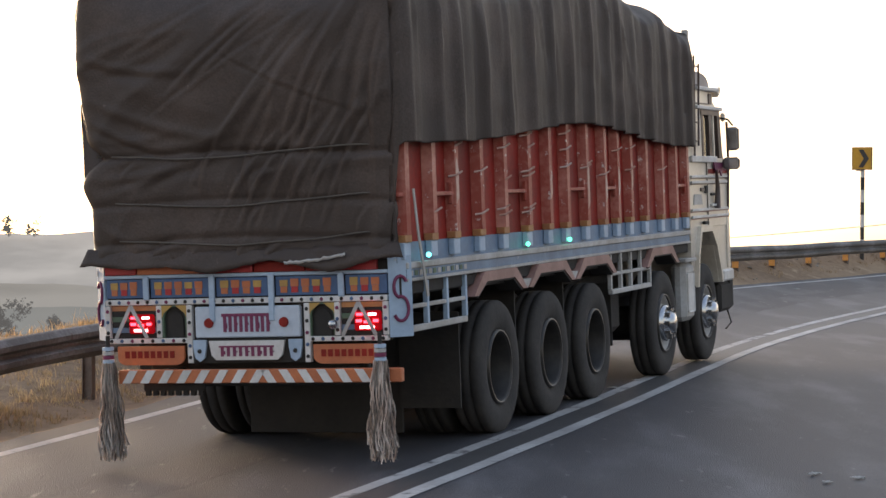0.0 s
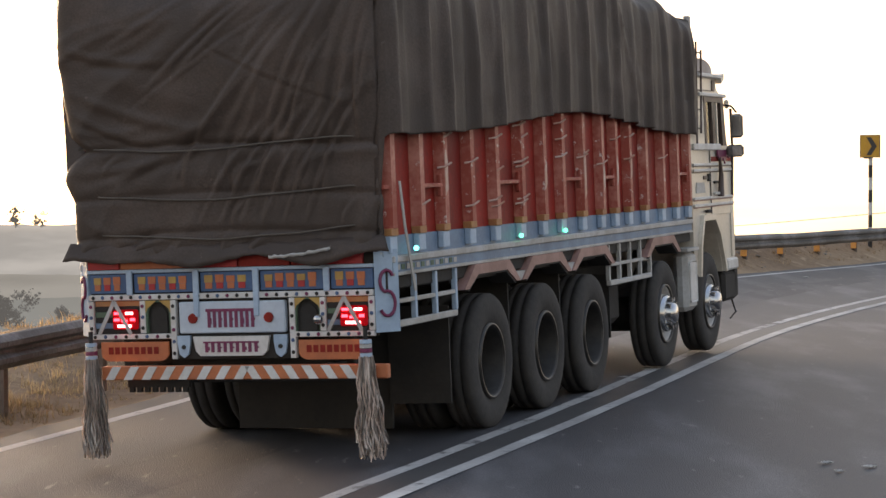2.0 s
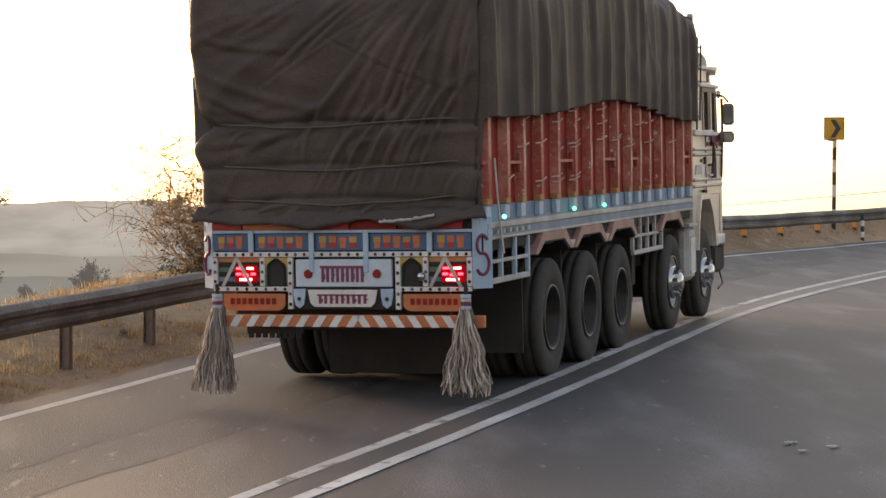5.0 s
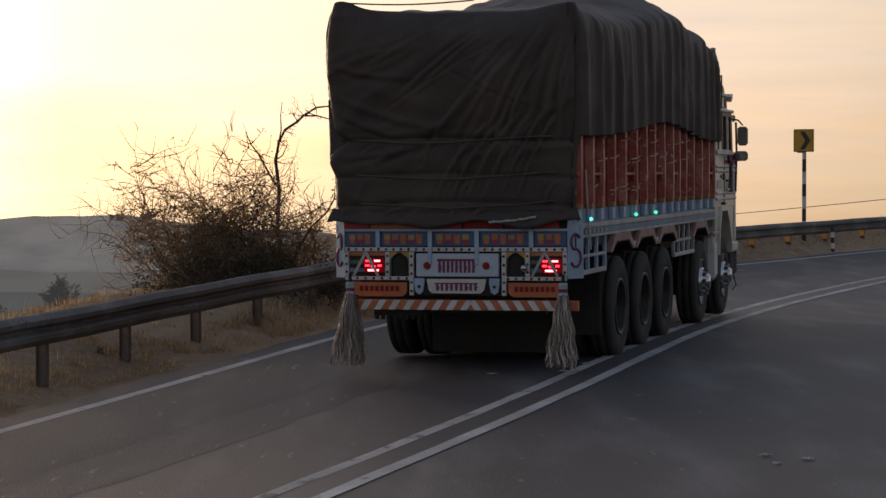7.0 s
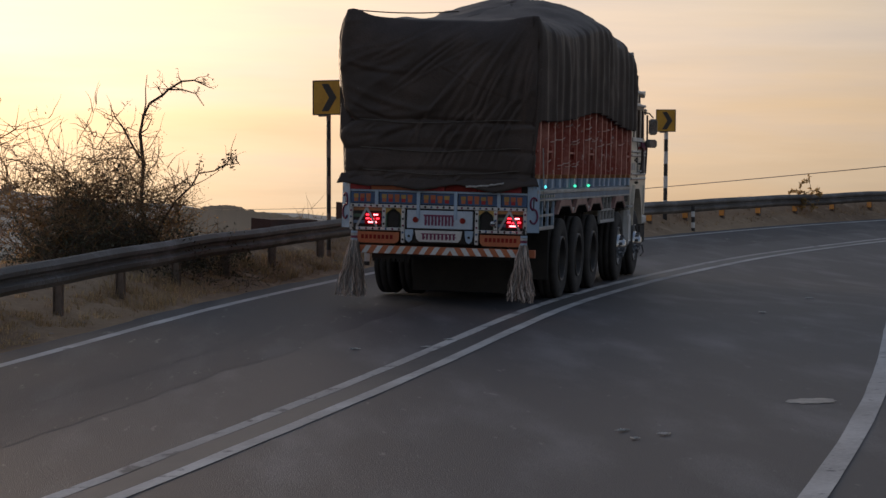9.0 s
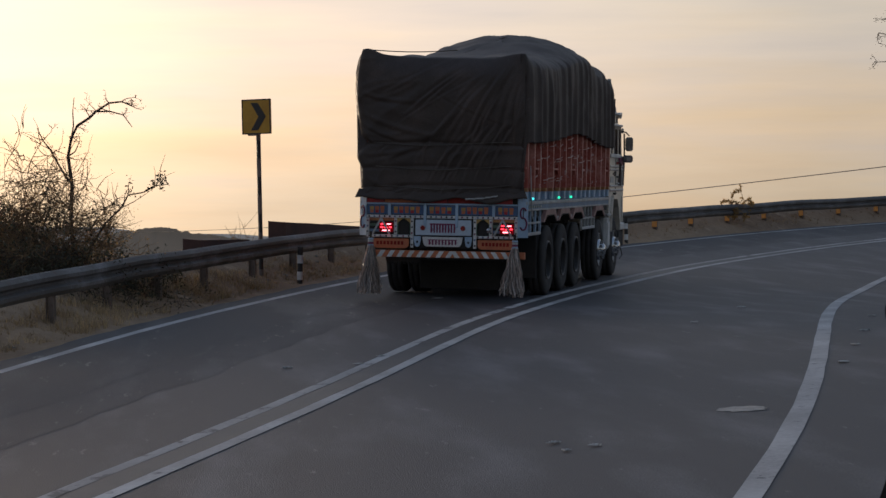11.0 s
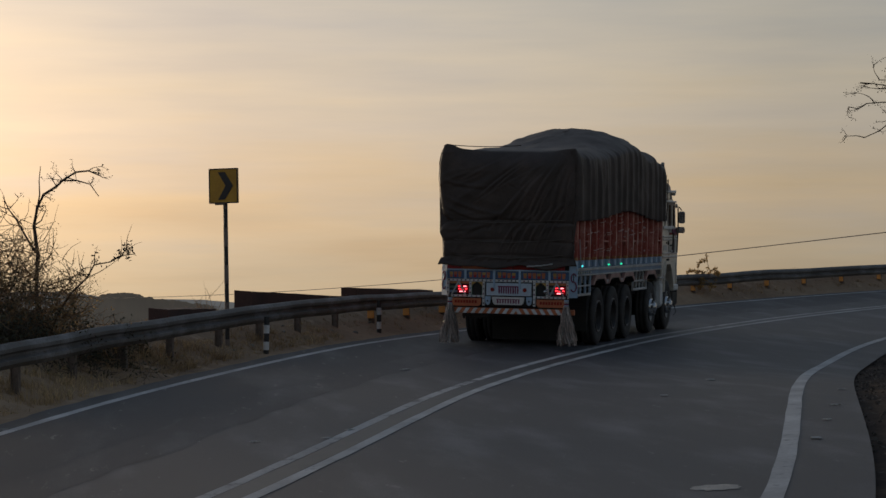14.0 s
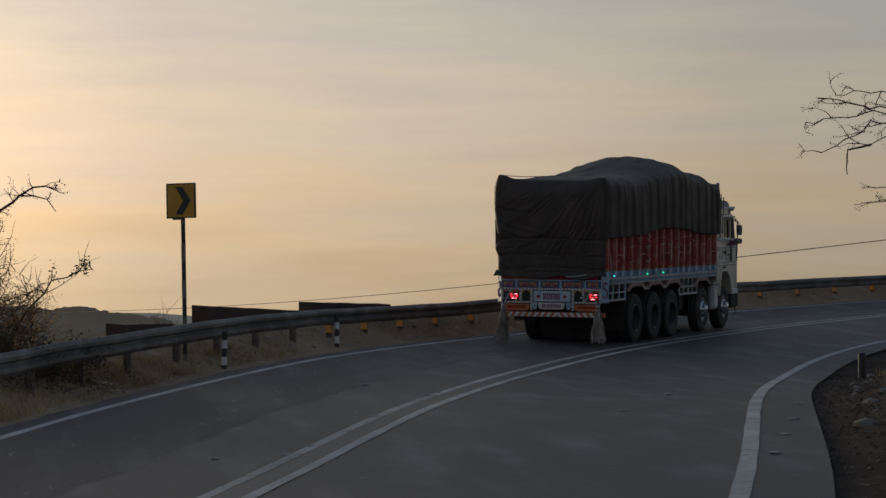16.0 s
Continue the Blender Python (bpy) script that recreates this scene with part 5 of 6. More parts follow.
    for s in (-1, 1):
        P("head_board_frame", boxed(*sorted((s * 1.10, s * 1.16)), 8.84, 8.93, 2.6, 3.53, 0.008), PALE)


def build_tassel(lorry, x, seed):
    """A tassel of foil strips: a wrapped head and bundles that swing from it."""
    rr = random.Random(seed)
    bm = bmesh.new()
    rod(bm, (x, -0.2, 0.80), (x, -0.2, 0.95), 0.016, 8)
    t = part("tassel", bm, CHASSIS, lorry, "silvery brown foil tassel hanging from the tail board")
    for i in range(4):
        bm = bmesh.new()
        rod(bm, (x, -0.2, 0.755 + i * 0.03), (x, -0.2, 0.78 + i * 0.03), 0.042, 12)
        part("wrap_band", bm, (SKYBLUE, VIOLET, PALE, SKYBLUE)[i], t)
    bundles = []
    for b in range(9):
        v, f = [], []
        ox, oy = 0.030 * math.cos(b * 0.7), 0.030 * math.sin(b * 0.7)
        for k in range(22):
            a = rr.uniform(0, 6.28)
            rt, rb = rr.uniform(0, 0.018), rr.uniform(0.01, 0.055)
            L = rr.uniform(0.58, 0.70)
            tw = rr.uniform(0, 3.14)
            base = len(v)
            for i in range(11):
                u = i / 10
                rad = rt + (rb - rt) * u ** 0.7
                cx = ox * (1 + u) + rad * math.cos(a) + 0.017 * u ** 0.5 * math.sin(u * 13 + tw * 3)
                cy = oy * (1 + u) + rad * math.sin(a) + 0.017 * u ** 0.5 * math.cos(u * 11 + tw * 5)
                w = 0.005
                ca, sa = math.cos(tw + u * 1.5) * w, math.sin(tw + u * 1.5) * w
                v += [(cx - ca, cy - sa, -L * u), (cx + ca, cy + sa, -L * u)]
            for i in range(10):
                q = base + 2 * i
                f.append((q, q + 1, q + 3, q + 2))
        o = mesh_of("strand", v, f, STRAW, t)
        o.modifiers.new("thickness", "SOLIDIFY").thickness = 0.002
        o.matrix_basis = pose(x, -0.2, 0.76)
        bundles.append(o)
    return x, bundles


lorry = thing("truck", "loaded five-axle cargo lorry with red ribbed sides and dark tarpaulin", "truck")
build_tarp(lorry)
build_body(lorry)
build_tail(lorry)
build_cab(lorry)
WHEELS = [build_wheel(lorry, y, s, i > 2) for i, y in enumerate(AXLES) for s in (-1, 1)]
TASSELS = [build_tassel(lorry, -0.98, 3), build_tassel(lorry, 1.10, 5)]

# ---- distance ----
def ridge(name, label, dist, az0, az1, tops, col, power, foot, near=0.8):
    """A far ridge with its haze painted in as glow: tops are degrees of elevation at even steps of bearing (left is
    positive).
    """
    n = 160
    v, f = [], []
    for i in range(n + 1):
        u = i / n
        az = radians(az0 + (az1 - az0) * u)
        q = u * (len(tops) - 1)
        k = min(int(q), len(tops) - 2)
        w = q - k
        w = w * w * (3 - 2 * w)
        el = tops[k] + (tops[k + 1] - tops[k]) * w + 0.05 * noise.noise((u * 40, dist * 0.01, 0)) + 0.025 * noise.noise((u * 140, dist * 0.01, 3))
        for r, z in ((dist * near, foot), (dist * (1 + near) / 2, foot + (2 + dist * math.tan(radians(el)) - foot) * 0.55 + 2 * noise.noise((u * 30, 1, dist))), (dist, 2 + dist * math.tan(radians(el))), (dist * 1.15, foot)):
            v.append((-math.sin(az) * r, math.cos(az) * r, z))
    for i in range(n):
        for k in range(3):
            a = i * 4 + k
            f.append((a, a + 4, a + 5, a + 1))
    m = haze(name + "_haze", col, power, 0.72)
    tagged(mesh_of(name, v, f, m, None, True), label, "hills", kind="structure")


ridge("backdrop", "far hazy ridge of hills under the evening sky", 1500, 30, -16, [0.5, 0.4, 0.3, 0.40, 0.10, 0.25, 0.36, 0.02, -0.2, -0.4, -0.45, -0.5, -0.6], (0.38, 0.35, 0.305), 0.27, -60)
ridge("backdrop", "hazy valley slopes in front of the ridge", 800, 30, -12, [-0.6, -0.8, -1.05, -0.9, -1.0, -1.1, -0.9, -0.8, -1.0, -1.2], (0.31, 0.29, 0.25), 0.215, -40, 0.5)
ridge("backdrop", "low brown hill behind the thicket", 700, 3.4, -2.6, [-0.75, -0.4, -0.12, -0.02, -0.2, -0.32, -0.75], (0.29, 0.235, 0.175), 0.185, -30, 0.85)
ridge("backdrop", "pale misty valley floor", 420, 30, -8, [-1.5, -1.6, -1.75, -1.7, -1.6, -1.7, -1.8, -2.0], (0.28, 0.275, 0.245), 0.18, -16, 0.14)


# ---- plants ----
def grow(rr, p, d, length, radius, depth, v, f, tips, bend=0.35, up=0.1, kids=3, sides=4, wild=0.7, thin=0.0045):
    """One limb with its side limbs, tapered and crooked."""
    pts, rad, q, w = [p.copy()], [radius], p.copy(), d.copy()
    n = 5
    for i in range(n):
        w = (w + Vector((rr.gauss(0, bend), rr.gauss(0, bend), rr.gauss(0, bend) + up)) * 0.5).normalized()
        q = q + w * (length / n)
        pts.append(q.copy()), rad.append(radius * (1 - 0.75 * (i + 1) / n))
    tube_data(pts, rad, sides if depth > 0 else 3, v, f)
    tips.append((pts[-1], w))
    if depth == 0:
        tips += [(q, w) for q in pts[1:-1]]
    if depth > 0:
        for _ in range(kids):
            i = rr.randint(1, n)
            nd = (w * 0.55 + Vector((rr.gauss(0, wild), rr.gauss(0, wild), rr.gauss(0.1 if wild > 0.6 else 0.0, wild * (0.7 if wild > 0.6 else 0.5))))).normalized()
            grow(rr, pts[i], nd, length * rr.uniform(0.45, 0.75), max(rad[i] * 0.7, thin), depth - 1, v, f, tips, bend, up, kids, sides, wild, thin)


def leaves(rr, tips, per, spread, size, v, f):
    for p, w in tips:
        for _ in range(per):
            c = p + Vector((rr.gauss(0, spread), rr.gauss(0, spread), rr.gauss(0, spread)))
            a = Vector((rr.gauss(0, 1), rr.gauss(0, 1), rr.gauss(0, 1))).normalized()
            b = a.cross(Vector((rr.gauss(0, 1), rr.gauss(0, 1), rr.gauss(0, 1)))).normalized()
            s = size * rr.uniform(0.6, 1.4)
            k = len(v)
            v += [c - a * s, c + b * s * 0.4, c + a * s, c - b * s * 0.4]
            f.append((k, k + 1, k + 2, k + 3))


def plant(name, label, category, place, seed, stems, length, radius, depth, per, leaf_size, bark, leafm, kids=3, fan=0.6, up=0.12, group="", thin=0.0045):
    rr = random.Random(seed)
    e = thing(name, label, category, group, Matrix.Translation(place))
    v, f, tips = [], [], []
    for _ in range(stems):
        d = Vector((rr.gauss(0, fan), rr.gauss(0, fan), 1)).normalized()
        grow(rr, Vector((rr.gauss(0, 0.12), rr.gauss(0, 0.12), -0.1)), d, length * rr.uniform(0.7, 1.1), radius, depth, v, f, tips, 0.35, up, kids, 4, 0.7, thin)
    mesh_of("trunk", v, f, bark, e, True)
    lv, lf = [], []
    leaves(rr, tips, per, length * 0.05, leaf_size, lv, lf)
    if lf:
        mesh_of("crown", lv, lf, leafm, e)
    return e


def place_at(az, dist, z):
    return Vector((-math.sin(radians(az)) * dist - 0.2, math.cos(radians(az)) * dist - 0.3, z))


plant("bush", "wide golden bush of fine dry twigs and withered leaf", "bush", place_at(3.75, 31.3, 0.8), 18, 30, 1.55, 0.016, 3, 1, 0.017, TWIG, DRYLEAF, 4, 0.50, 0.06, "", 0.0055)
plant("bush", "low golden bush of fine dry twigs and withered leaf", "bush", place_at(1.9, 31.8, 0.7), 19, 16, 0.95, 0.013, 3, 1, 0.017, TWIG, DRYLEAF, 4, 0.6, 0.05, "", 0.005)
plant("bush", "large bare thorny bush with dry golden twigs behind the barrier", "bush", place_at(3.9, 31.0, 0.8), 8, 24, 1.75, 0.020, 3, 0, 0.024, TWIG, DRYLEAF, 4, 0.55, 0.05, "", 0.0075)
for az, r, z, L, sd, n in ((4.7, 30.5, 0.5, 0.8, 21, 9), (3.6, 30.0, 0.5, 1.15, 22, 26), (2.5, 30.5, 0.5, 1.1, 23, 24), (1.5, 31.5, 0.6, 0.85, 25, 18), (0.4, 33.0, 0.7, 0.65, 26, 14)):
    plant("bush", "dense dark scrubby thicket behind the barrier", "bush", place_at(az, r, z), sd, n, L, 0.016, 3, 1, 0.026, BARK, LEAF, 4, 0.85, 0.02, "thickets behind the barrier")


def arched_tree():
    """A thin crooked trunk whose top bends over, with one low leafy limb."""
    rr = random.Random(5)
    e = thing("tree", "thin leafless tree with an arching top behind the barrier", "tree", "", Matrix.Translation(place_at(2.2, 31.5, 0.7)))
    v, f, tips = [], [], []
    limb = lambda pts, r0, r1, n=6: tube_data([Vector(q) for q in pts], [r0 + (r1 - r0) * k / (len(pts) - 1) for k in range(len(pts))], n, v, f)
    # crooked stem, then the bow over the road side with a hooked end
    stem = [(0, 0, -0.2), (0.03, 0, 0.45), (0, 0, 0.92), (-0.04, 0, 1.40), (-0.02, 0.03, 1.90), (-0.07, 0.02, 2.30), (-0.02, 0, 2.57), (0.06, 0.03, 2.73), (0.24, 0.05, 2.85), (0.32, 0.05, 2.93), (0.50, 0.08, 3.05), (0.68, 0.1, 3.07), (0.82, 0.1, 3.01)]
    limb(stem, 0.034, 0.010)
    limb([stem[9], (0.52, 0.06, 2.93), (0.70, 0.05, 2.88), (0.82, 0.05, 2.71)], 0.014, 0.006, 5)
    limb([stem[6], (0.01, 0, 2.73), (0.0, 0.05, 2.93), (0.02, 0.05, 3.13)], 0.013, 0.005, 5)
    limb([stem[4], (-0.16, 0.05, 2.11), (-0.32, 0.1, 2.40), (-0.42, 0.1, 2.53), (-0.50, 0.12, 2.71)], 0.020, 0.006, 5)
    limb([stem[5], (0.03, 0, 2.37), (0.10, 0, 2.53)], 0.012, 0.006, 5)
    for q in stem[5:] + [(-0.32, 0.1, 2.40), (-0.42, 0.1, 2.53), (0.52, 0.06, 2.93), (0.70, 0.05, 2.88)]:
        for _ in range(2):
            grow(rr, Vector(q), Vector((rr.uniform(-0.8, 0.9), rr.uniform(-0.5, 0.5), rr.uniform(-0.4, 0.9))).normalized(), rr.uniform(0.12, 0.3), 0.008, 1, v, f, tips, 0.3, 0.0, 2)
    # low limb that ends in leafy sprays
    low = [Vector(q) for q in ((0.10, -0.1, 0.6), (0.25, -0.2, 1.05), (0.45, -0.2, 1.37), (0.66, -0.2, 1.57), (0.76, -0.2, 1.75), (0.98, -0.2, 1.79), (1.14, -0.2, 1.88), (1.32, -0.2, 1.90))]
    tube_data(low, [0.020 - 0.002 * k for k in range(8)], 5, v, f)
    t2 = []
    for i in (3, 4, 5, 6, 7):
        grow(rr, low[i], Vector((rr.uniform(-0.5, 0.8), rr.uniform(-0.3, 0.3), 0.6)).normalized(), 0.20, 0.009, 1, v, f, t2, 0.25, 0.02, 1)
    mesh_of("trunk", v, f, BARK, e, True)
    lv, lf = [], []
    leaves(rr, t2, 4, 0.04, 0.03, lv, lf)
    leaves(rr, tips, 1, 0.02, 0.015, lv, lf)
    mesh_of("crown", lv, lf, LEAF, e)


arched_tree()


def overhanging_tree():
    """The thorn tree on the inner side; crooked sprays with small leaf tufts reach out over the verge."""
    rr = random.Random(12)
    e = thing("tree", "thorn tree with crooked sparse sprays and small leaves", "tree", "", Matrix.Translation(Vector((10.27, 22.8, 0.80))))
    v, f, tips = [], [], []
    trunk = [Vector((0.15 * math.sin(z), 0.05 * z, z)) for z in np.linspace(-0.2, 3.4, 10)]
    tube_data(trunk, [0.12 - 0.006 * i for i in range(10)], 8, v, f)
    sprays = (
        ((0.1, 0.1, 3.2), (-0.9, 0.1, 3.5), (-1.8, 0, 3.54), (-2.04, 0, 3.57), (-2.23, 0, 3.55), (-2.43, 0, 3.51)),
        ((-0.9, 0.1, 3.5), (-1.8, 0.1, 3.38), (-2.10, 0.1, 3.39), (-2.36, 0.1, 3.47), (-2.61, 0.1, 3.49)),
        ((0.1, 0.1, 3.0), (-0.9, -0.1, 3.25), (-1.8, -0.1, 3.29), (-2.04, -0.1, 3.32), (-2.42, -0.1, 3.25), (-2.80, -0.1, 3.21)),
        ((-0.9, -0.1, 3.25), (-1.8, 0, 3.20), (-2.04, 0, 3.22), (-2.23, 0, 3.08), (-2.43, 0, 2.98), (-2.60, 0, 2.89)),
        ((0.1, 0.1, 2.8), (-0.9, 0.1, 3.0), (-1.8, 0.1, 3.08), (-2.01, 0.1, 2.99), (-2.24, 0.1, 3.05)),
        ((-2.01, 0.1, 2.99), (-2.27, 0.1, 2.95), (-2.28, 0.1, 2.80), (-2.28, 0.1, 2.66)),
        ((0.1, 0.1, 2.2), (-0.9, 0, 2.5), (-1.81, 0, 2.53), (-1.99, 0, 2.51)),
        ((-0.9, 0, 2.5), (-1.81, 0.1, 2.37), (-2.01, 0.1, 2.36)),
        ((0.1, 0, 3.2), (0.6, 0.9, 3.7), (0.9, 1.8, 3.9)), ((0.1, 0, 3.0), (0.9, -0.5, 3.4), (1.7, -0.8, 3.5)), ((0.1, 0.1, 3.4), (0.3, -0.6, 4.0), (-0.2, -1.2, 4.2)))
    for pts in sprays:
        fine = []
        for a, b in zip(pts, pts[1:]):
            a, b = Vector(a), Vector(b)
            k = max(2, int((b - a).length / 0.09))
            fine += [a.lerp(b, u / k) + Vector((0, rr.gauss(0, 0.012), rr.gauss(0, 0.014))) for u in range(k)]
        fine.append(Vector(pts[-1]))
        tube_data(fine, [0.014 - 0.009 * i / (len(fine) - 1) for i in range(len(fine))], 5, v, f)
        for q in fine[2:]:
            if rr.random() < 0.75:
                tips.append((q, Vector((0, 0, 1))))
            if rr.random() < 0.5:
                grow(rr, q, Vector((rr.uniform(-1, 0.1), rr.gauss(0, 0.5), rr.gauss(0, 0.6))).normalized(), rr.uniform(0.12, 0.34), 0.007, 1, v, f, tips, 0.22, -0.02, 2, 4, 0.5, 0.0045)
    mesh_of("trunk", v, f, BARK, e, True)
    lv, lf = [], []
    leaves(rr, tips, 2, 0.016, 0.011, lv, lf)
    mesh_of("crown", lv, lf, LEAF, e)


overhanging_tree()
for az, r, z, n, L, sd in ((-10.6, 57.0, 1.75, 6, 0.26, 31), (-14.6, 62.0, 2.35, 10, 0.42, 32)):
    plant("shrub", "dry yellow reed-like shrub behind the barrier", "shrub", place_at(az, r, z), sd, n, L, 0.016, 2, 2, 0.055, TWIG, DRYLEAF, 2, 0.75, -0.22, "dry shrubs behind the barrier", 0.010)
for az, r, z, n, L, sd in ((-2.0, 41.0, 1.05, 6, 1.05, 33), (-3.6, 44.0, 1.25, 4, 0.6, 35), (0.9, 37.0, 0.9, 5, 0.8, 38), (-10.8, 58.0, 1.65, 4, 0.4, 37)):
    plant("shrub", "small leafless twiggy shrub behind the barrier", "shrub", place_at(az, r, z), sd, n, L, 0.013, 2, 0, 0.03, TWIG, LEAF, 3, 0.45, 0.05, "bare shrubs behind the barrier", 0.006)
# Far trees glow faintly, which paints the haze over them.
HAZE_TREE = plain_glow("tree_haze_glow", (0.16, 0.15, 0.135), 0.16, 0.25)
for az, r, z, n, L, sd in ((11.1, 330.0, -11.2, 5, 3.4, 41), (8.0, 340.0, -10.5, 6, 3.2, 42), (9.7, 345.0, -10.8, 4, 1.6, 44), (5.9, 1480.0, 6.5, 4, 7.0, 45), (10.9, 1480.0, 9.0, 5, 6.5, 46), (10.3, 1480.0, 9.0, 3, 6.0, 47), (6.6, 1480.0, 6.0, 3, 5.0, 48)):
    plant("tree", "distant dark tree in the hazy valley", "tree", place_at(az, r, z), sd, n, L, 0.10 * L / 3, 3, 2, 0.20 * L / 3, HAZE_TREE, HAZE_TREE, 4, 0.7, 0.05, "distant valley trees")


def grass(name, label, s0, s1, d0, d1, clumps, tall, mat, seed):
    rr = random.Random(seed)
    v, f = [], []
    cs = [(rr.uniform(s0, s1), rr.uniform(d0, d1)) for _ in range(clumps)]
    pts = [on_road(s, d) for s, d in cs]
    zz = ground_height(np.array([p.x for p in pts]), np.array([p.y for p in pts]))
    for p, z in zip(pts, zz):
        big = rr.uniform(0.4, 1.0) * (0.55 + 0.9 * max(0, noise.noise((p.x * 0.6, p.y * 0.6, 2)) + 0.35))
        for _ in range(11):
            a, h, lean = rr.uniform(0, 6.28), tall * big * rr.uniform(0.4, 1.1), rr.uniform(0.1, 1.3)
            bx, by = p.x + rr.gauss(0, 0.05), p.y + rr.gauss(0, 0.05)
            w, k = rr.uniform(0.003, 0.008), len(v)
            ca, sa = math.cos(a), math.sin(a)
            for u in (0.0, 0.55, 1.0):
                o = lean * h * u * u
                ww = w * (1 - 0.85 * u)
                v += [(bx + ca * o - sa * ww, by + sa * o + ca * ww, z - 0.02 + h * u * (1 - 0.2 * lean * u)), (bx + ca * o + sa * ww, by + sa * o - ca * ww, z - 0.02 + h * u * (1 - 0.2 * lean * u))]
            f += [(k, k + 1, k + 3, k + 2), (k + 2, k + 3, k + 5, k + 4)]
    tagged(mesh_of(name, v, f, mat), label, "grass", kind="stuff")


grass("dry_grass", "golden dry grass along the verge under the barrier", -8, 16, 5.3, 9.5, 3400, 0.12, GRASS, 51)
grass("dry_grass", "taller golden dry grass tufts beside the barrier posts", -8, 16, 5.2, 8.0, 380, 0.23, GRASS, 54)
grass("dry_grass", "short golden grass round the barrier posts", 0, 22, 4.75, 5.6, 1300, 0.16, GRASS, 55)
grass("dry_grass", "sparse brown dry grass along the outer verge", 12, 62, 4.9, 8.5, 3000, 0.15, DUST_GRASS, 52)
grass("dry_grass", "short dry grass on the inner bank", 2, 40, -9.5, -5.6, 900, 0.14, GRASS, 53)


def stone(place, size, seed, name="stone", label="loose grey stone on the soil", cat="stone", group="stones on the verge", mat=None):
    rr = random.Random(seed)
    bm = bmesh.new()
    bmesh.ops.create_icosphere(bm, subdivisions=2, radius=1.0)
    for q in bm.verts:
        q.co *= 1 + 0.35 * noise.noise(q.co * 1.3 + Vector((seed, 0, 0)))
    bmesh.ops.transform(bm, verts=bm.verts, matrix=Matrix.Translation(place) @ pose(0, 0, 0, rr.uniform(-20, 20), 0, rr.uniform(0, 360)) @ Matrix.Diagonal((size, size * rr.uniform(0.6, 0.9), size * rr.uniform(0.4, 0.65), 1)))
    o = part(name, bm, mat or STONE, None, "", False)
    tagged(o, label, cat, group)
    return o


def on_ground(s, d):
    p = on_road(s, d)
    p.z = float(ground_height(np.array([p.x]), np.array([p.y]))[0])
    return p


rr = random.Random(77)
GRIT = material("brown_grit", (0.13, 0.105, 0.085), (0.05, 0.042, 0.035), rough=0.95, scale=30, big=6, bump=0.4, islands=0.5)
for i in range(70):
    p = on_ground(rr.uniform(4, 20), -rr.uniform(5.2, 7.6))
    stone(p, rr.uniform(0.03, 0.10) if i % 9 else rr.uniform(0.14, 0.22), i)
v, f = [], []
cube = [(-1, -1, -1), (1, -1, -1), (1, 1, -1), (-1, 1, -1), (-1, -1, 1), (1, -1, 1), (1, 1, 1), (-1, 1, 1)]
for i in range(1500):
    p, k, g = on_ground(rr.uniform(0, 22), -rr.gauss(5.3, 0.45)), len(v), rr.uniform(0.006, 0.024)
    m = Matrix.Translation(p) @ pose(0, 0, 0, rr.uniform(0, 40), rr.uniform(0, 40), rr.uniform(0, 360))
    v += [m @ Vector([c * g * rr.uniform(0.5, 1.0) for c in q]) for q in cube]
    f += [tuple(k + j for j in q) for q in ((0, 3, 2, 1), (4, 5, 6, 7), (0, 1, 5, 4), (1, 2, 6, 5), (2, 3, 7, 6), (3, 0, 4, 7))]
tagged(mesh_of("gravel", v, f, GRIT), "loose brown gravel and rubble on the inner verge", "gravel", kind="stuff")
for i in range(40):
    p = on_ground(rr.uniform(-2, 34), rr.uniform(4.75, 5.9))
    stone(p, rr.uniform(0.02, 0.07), 100 + i)


def scrap(place, w, h, seed):
    """A flattened, crumpled scrap of pale litter."""
    rr = random.Random(seed)
    bm = bmesh.new()
    bmesh.ops.create_grid(bm, x_segments=7, y_segments=6, size=1.0)
    turn = rr.uniform(0, 3)
    for q in bm.verts:
        k = 1 + 0.35 * noise.noise((q.co.x * 1.5, q.co.y * 1.5, seed))
        q.co = Vector((q.co.x * w * k, q.co.y * h * k, 0.012 + 0.014 * noise.noise((q.co.x * 3, q.co.y * 3, seed + 5))))
    bmesh.ops.transform(bm, verts=bm.verts, matrix=Matrix.Translation(place) @ pose(0, 0, 0, 0, 0, math.degrees(turn)))
    o = part("litter_scrap", bm, PALE, None, "", False)
    o.modifiers.new("thickness", "SOLIDIFY").thickness = 0.004
    tagged(o, "small pale crumpled scrap of litter on the road", "litter", "litter on the road")


for i, (s, d, w, h) in enumerate(((-3.5, -2.9, 0.035, 0.03), (-3.3, -2.6, 0.05, 0.02), (-3.7, -2.75, 0.03, 0.02), (3.0, 0.9, 0.045, 0.03), (3.2, 0.25, 0.05, 0.03), (4.0, 0.2, 0.05, 0.02), (2.0, -4.3, 0.06, 0.04), (4.0, -4.4, 0.05, 0.03), (8.0, -2.6, 0.06, 0.04), (12.0, -2.9, 0.07, 0.05), (14.0, 1.6, 0.07, 0.04), (6.0, -4.5, 0.07, 0.03), (9.0, -4.6, 0.05, 0.04), (26.0, 3.0, 0.06, 0.04), (33.0, 2.6, 0.07, 0.04))):
    scrap(on_road(s, d, 0.004), w, h, i + 3)
bm = bmesh.new()
bmesh.ops.create_circle(bm, cap_ends=True, segments=40, radius=1.0)
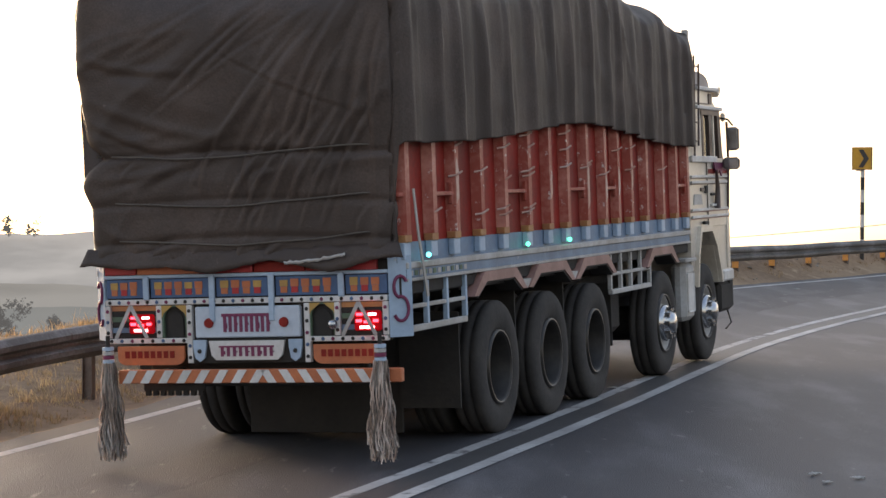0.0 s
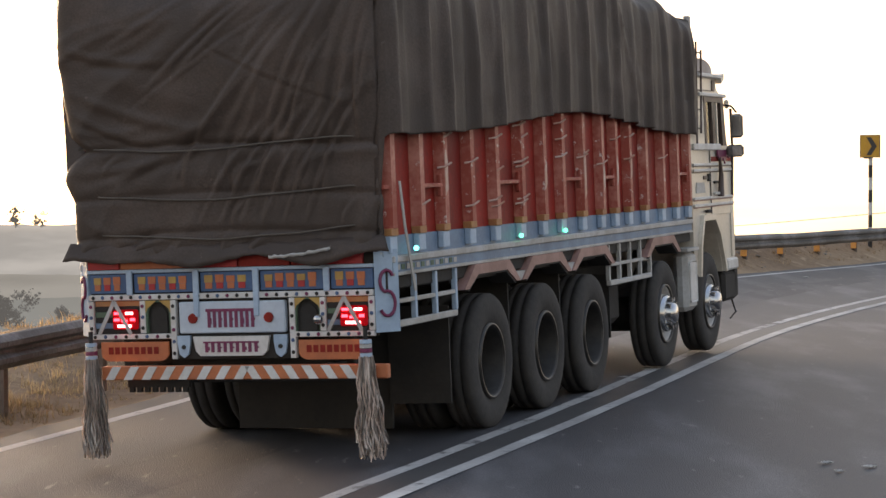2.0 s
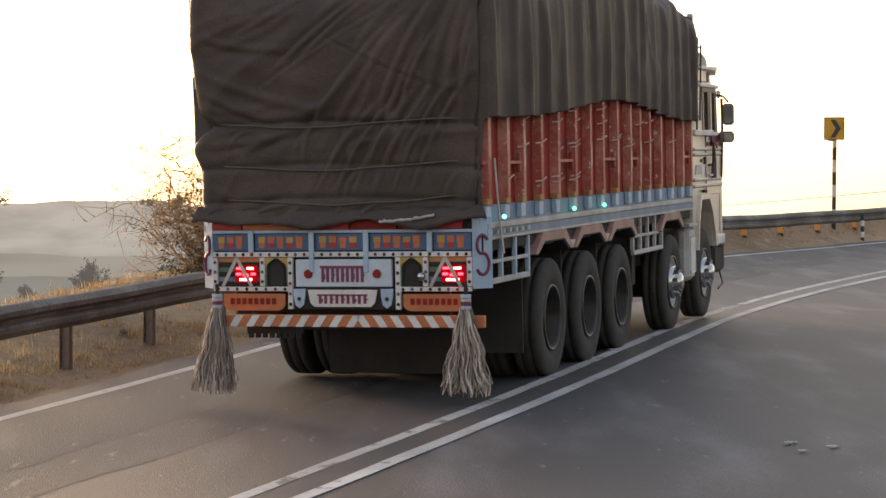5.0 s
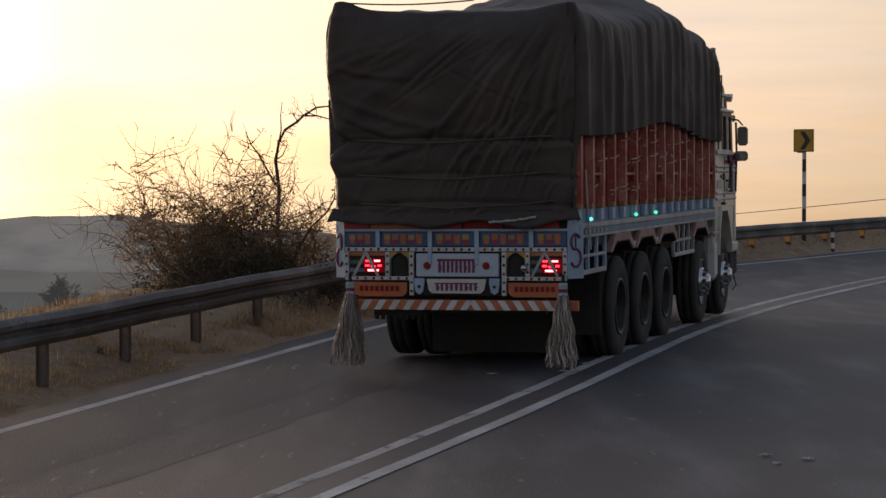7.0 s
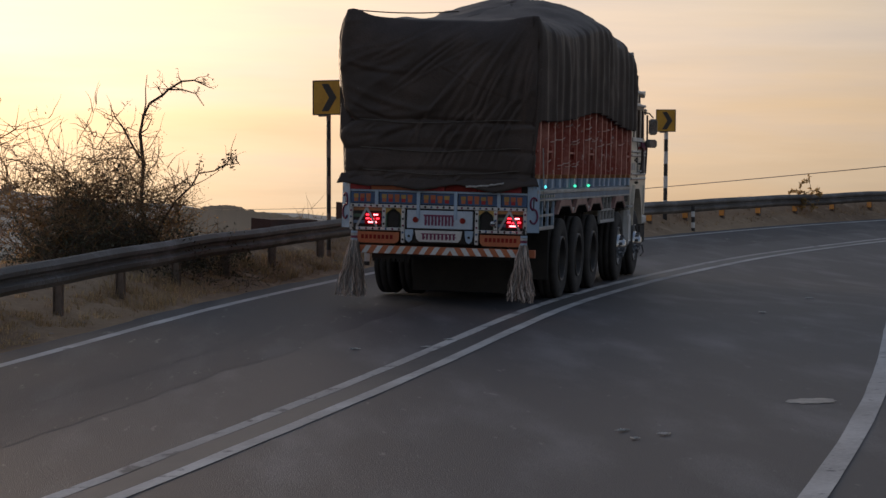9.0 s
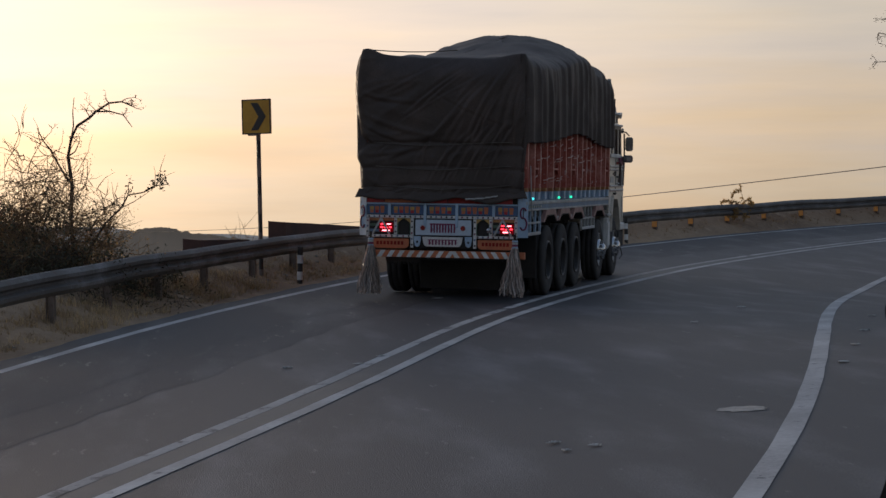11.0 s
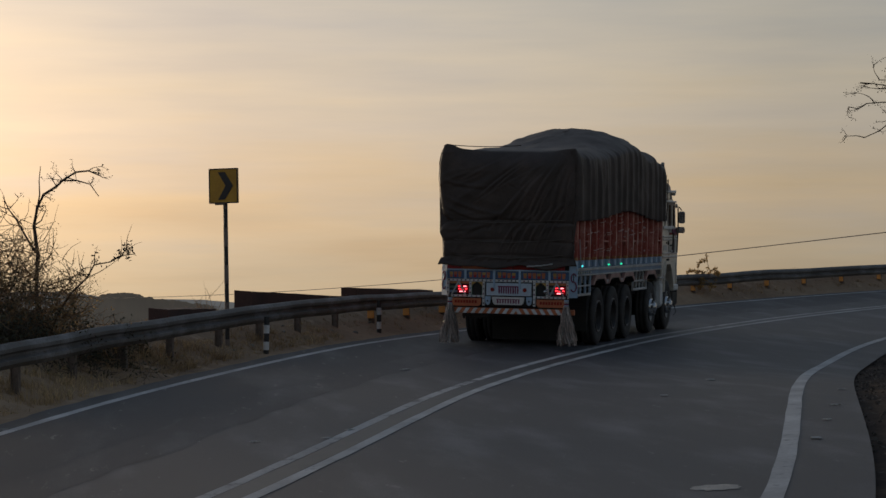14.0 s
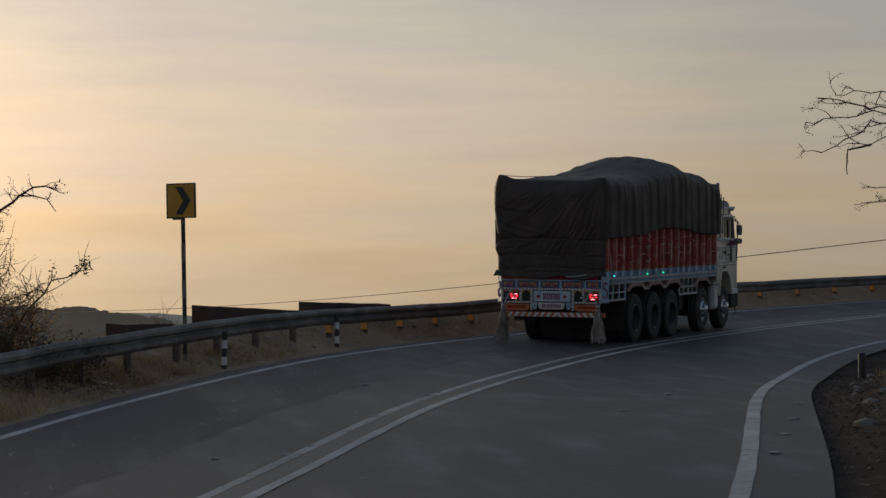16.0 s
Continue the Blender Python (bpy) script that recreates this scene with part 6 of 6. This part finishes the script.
for q in bm.verts:
    k = 1 + 0.5 * noise.noise((q.co.x * 2.2, q.co.y * 2.2, 4))
    q.co = Vector((q.co.x * 0.17 * k, q.co.y * 0.20 * k, 0))
bmesh.ops.transform(bm, verts=bm.verts, matrix=Matrix.Translation(Vector((3.95, 14.96, 0)) + Vector((0, 0, on_road(-1.7, -3.6, 0.008).z))) @ pose(0, 0, 0, 0, -3, 0))
part("road_stain", bm, material("pale_spill", (0.56, 0.52, 0.46), (0.32, 0.30, 0.27), rough=0.9, scale=40, big=6, spots=(0.12, 0.115, 0.11), spot_at=0.58), road)


def parapet(s0, s1, d, h0, h1):
    v, f = [], []
    ss = np.linspace(s0, s1, 9)
    for i, s in enumerate(ss):
        u = i / 8
        for dd, hh in ((d, -0.3), (d, h0 + (h1 - h0) * u), (d + 0.35, h0 + (h1 - h0) * u + 0.02), (d + 0.35, -0.3)):
            v.append(on_road(s, dd, hh + (0.02 * noise.noise((s * 2, dd, 0)) if hh > 0 else 0)))
    for i in range(8):
        for k in range(4):
            a, b = i * 4 + k, i * 4 + (k + 1) % 4
            f.append((a, b, b + 4, a + 4))
    f += [(3, 2, 1, 0), (32, 33, 34, 35)]
    tagged(mesh_of("parapet_wall", v, f, PARAPET), "low dark reddish stone parapet behind the barrier", "wall", "parapet walls")


parapet(21.9, 26.7, 6.6, 0.86, 0.66)
parapet(27.2, 31.2, 6.6, 0.82, 0.70)
parapet(18.2, 20.4, 6.7, 0.66, 0.58)
pts = [Vector((-6 + 34 * u, 165 - 105 * u, 1.54 + 2.9 * u - 1.2 * math.sin(math.pi * u) * 0.6)) for u in np.linspace(-0.4, 1.5, 40)]
tagged(tube("overhead_cable", pts, 0.016, CABLE, None, 5), "thin dark overhead cable sagging across the valley", "cable")
bm = bmesh.new()
rod(bm, (0, 0, -0.2), (0, 0, 0.42), 0.06, 10)
mk = part("marker_stub", bm, BLACK)
mk.matrix_world = Matrix.Translation(on_ground(19.5, -5.35))
tagged(mk, "short black roadside marker stub on the inner verge", "marker post")



# ---- what moves ----
def travelled():
    """Seconds and metres driven, from the lorry's rows; backwards counts as less."""
    out, d = [(TRUCK_ROWS[0][0], 0.0)], 0.0
    for (t0, a), (t1, b) in zip(TRUCK_ROWS, TRUCK_ROWS[1:]):
        step = b.translation - a.translation
        d += step.length * (1 if step.dot(a.to_3x3() @ Vector((0, 1, 0))) > 0 else -1)
        out.append((t1, d))
    return out


def motions():
    walk(lorry, TRUCK_ROWS)
    ts, ds = zip(*travelled())
    times = [i * 0.2 for i in range(81)]
    for w, home in WHEELS:
        rows = [(t, home @ pose(0, 0, 0, -math.degrees(float(np.interp(t, ts, ds)) / 0.52))) for t in times]
        walk(w, rows)
    for n, (x, bundles) in enumerate(TASSELS):
        for b, o in enumerate(bundles):
            a = 0.7 * b + n
            rows = []
            for t in times[::2]:
                go = min(1.0, max(0.0, (t - 3.6) / 1.0))
                spread = (13.0 + 3.0 * n) * go * (1.0 - 0.35 * min(1.0, max(0.0, (t - 6.0) / 1.5))) * (0.8 + 0.2 * math.sin(2.3 * t + n))
                lean = 1.2 * math.sin(1.7 * t + n) + go * (2.5 * math.sin(2.9 * t + 1.3 * n))
                rows.append((t, pose(x, -0.2, 0.76, math.sin(a) * spread * 0.6 - 3.0 * go, lean - math.cos(a) * spread, 0)))
            walk(o, rows)


motions()
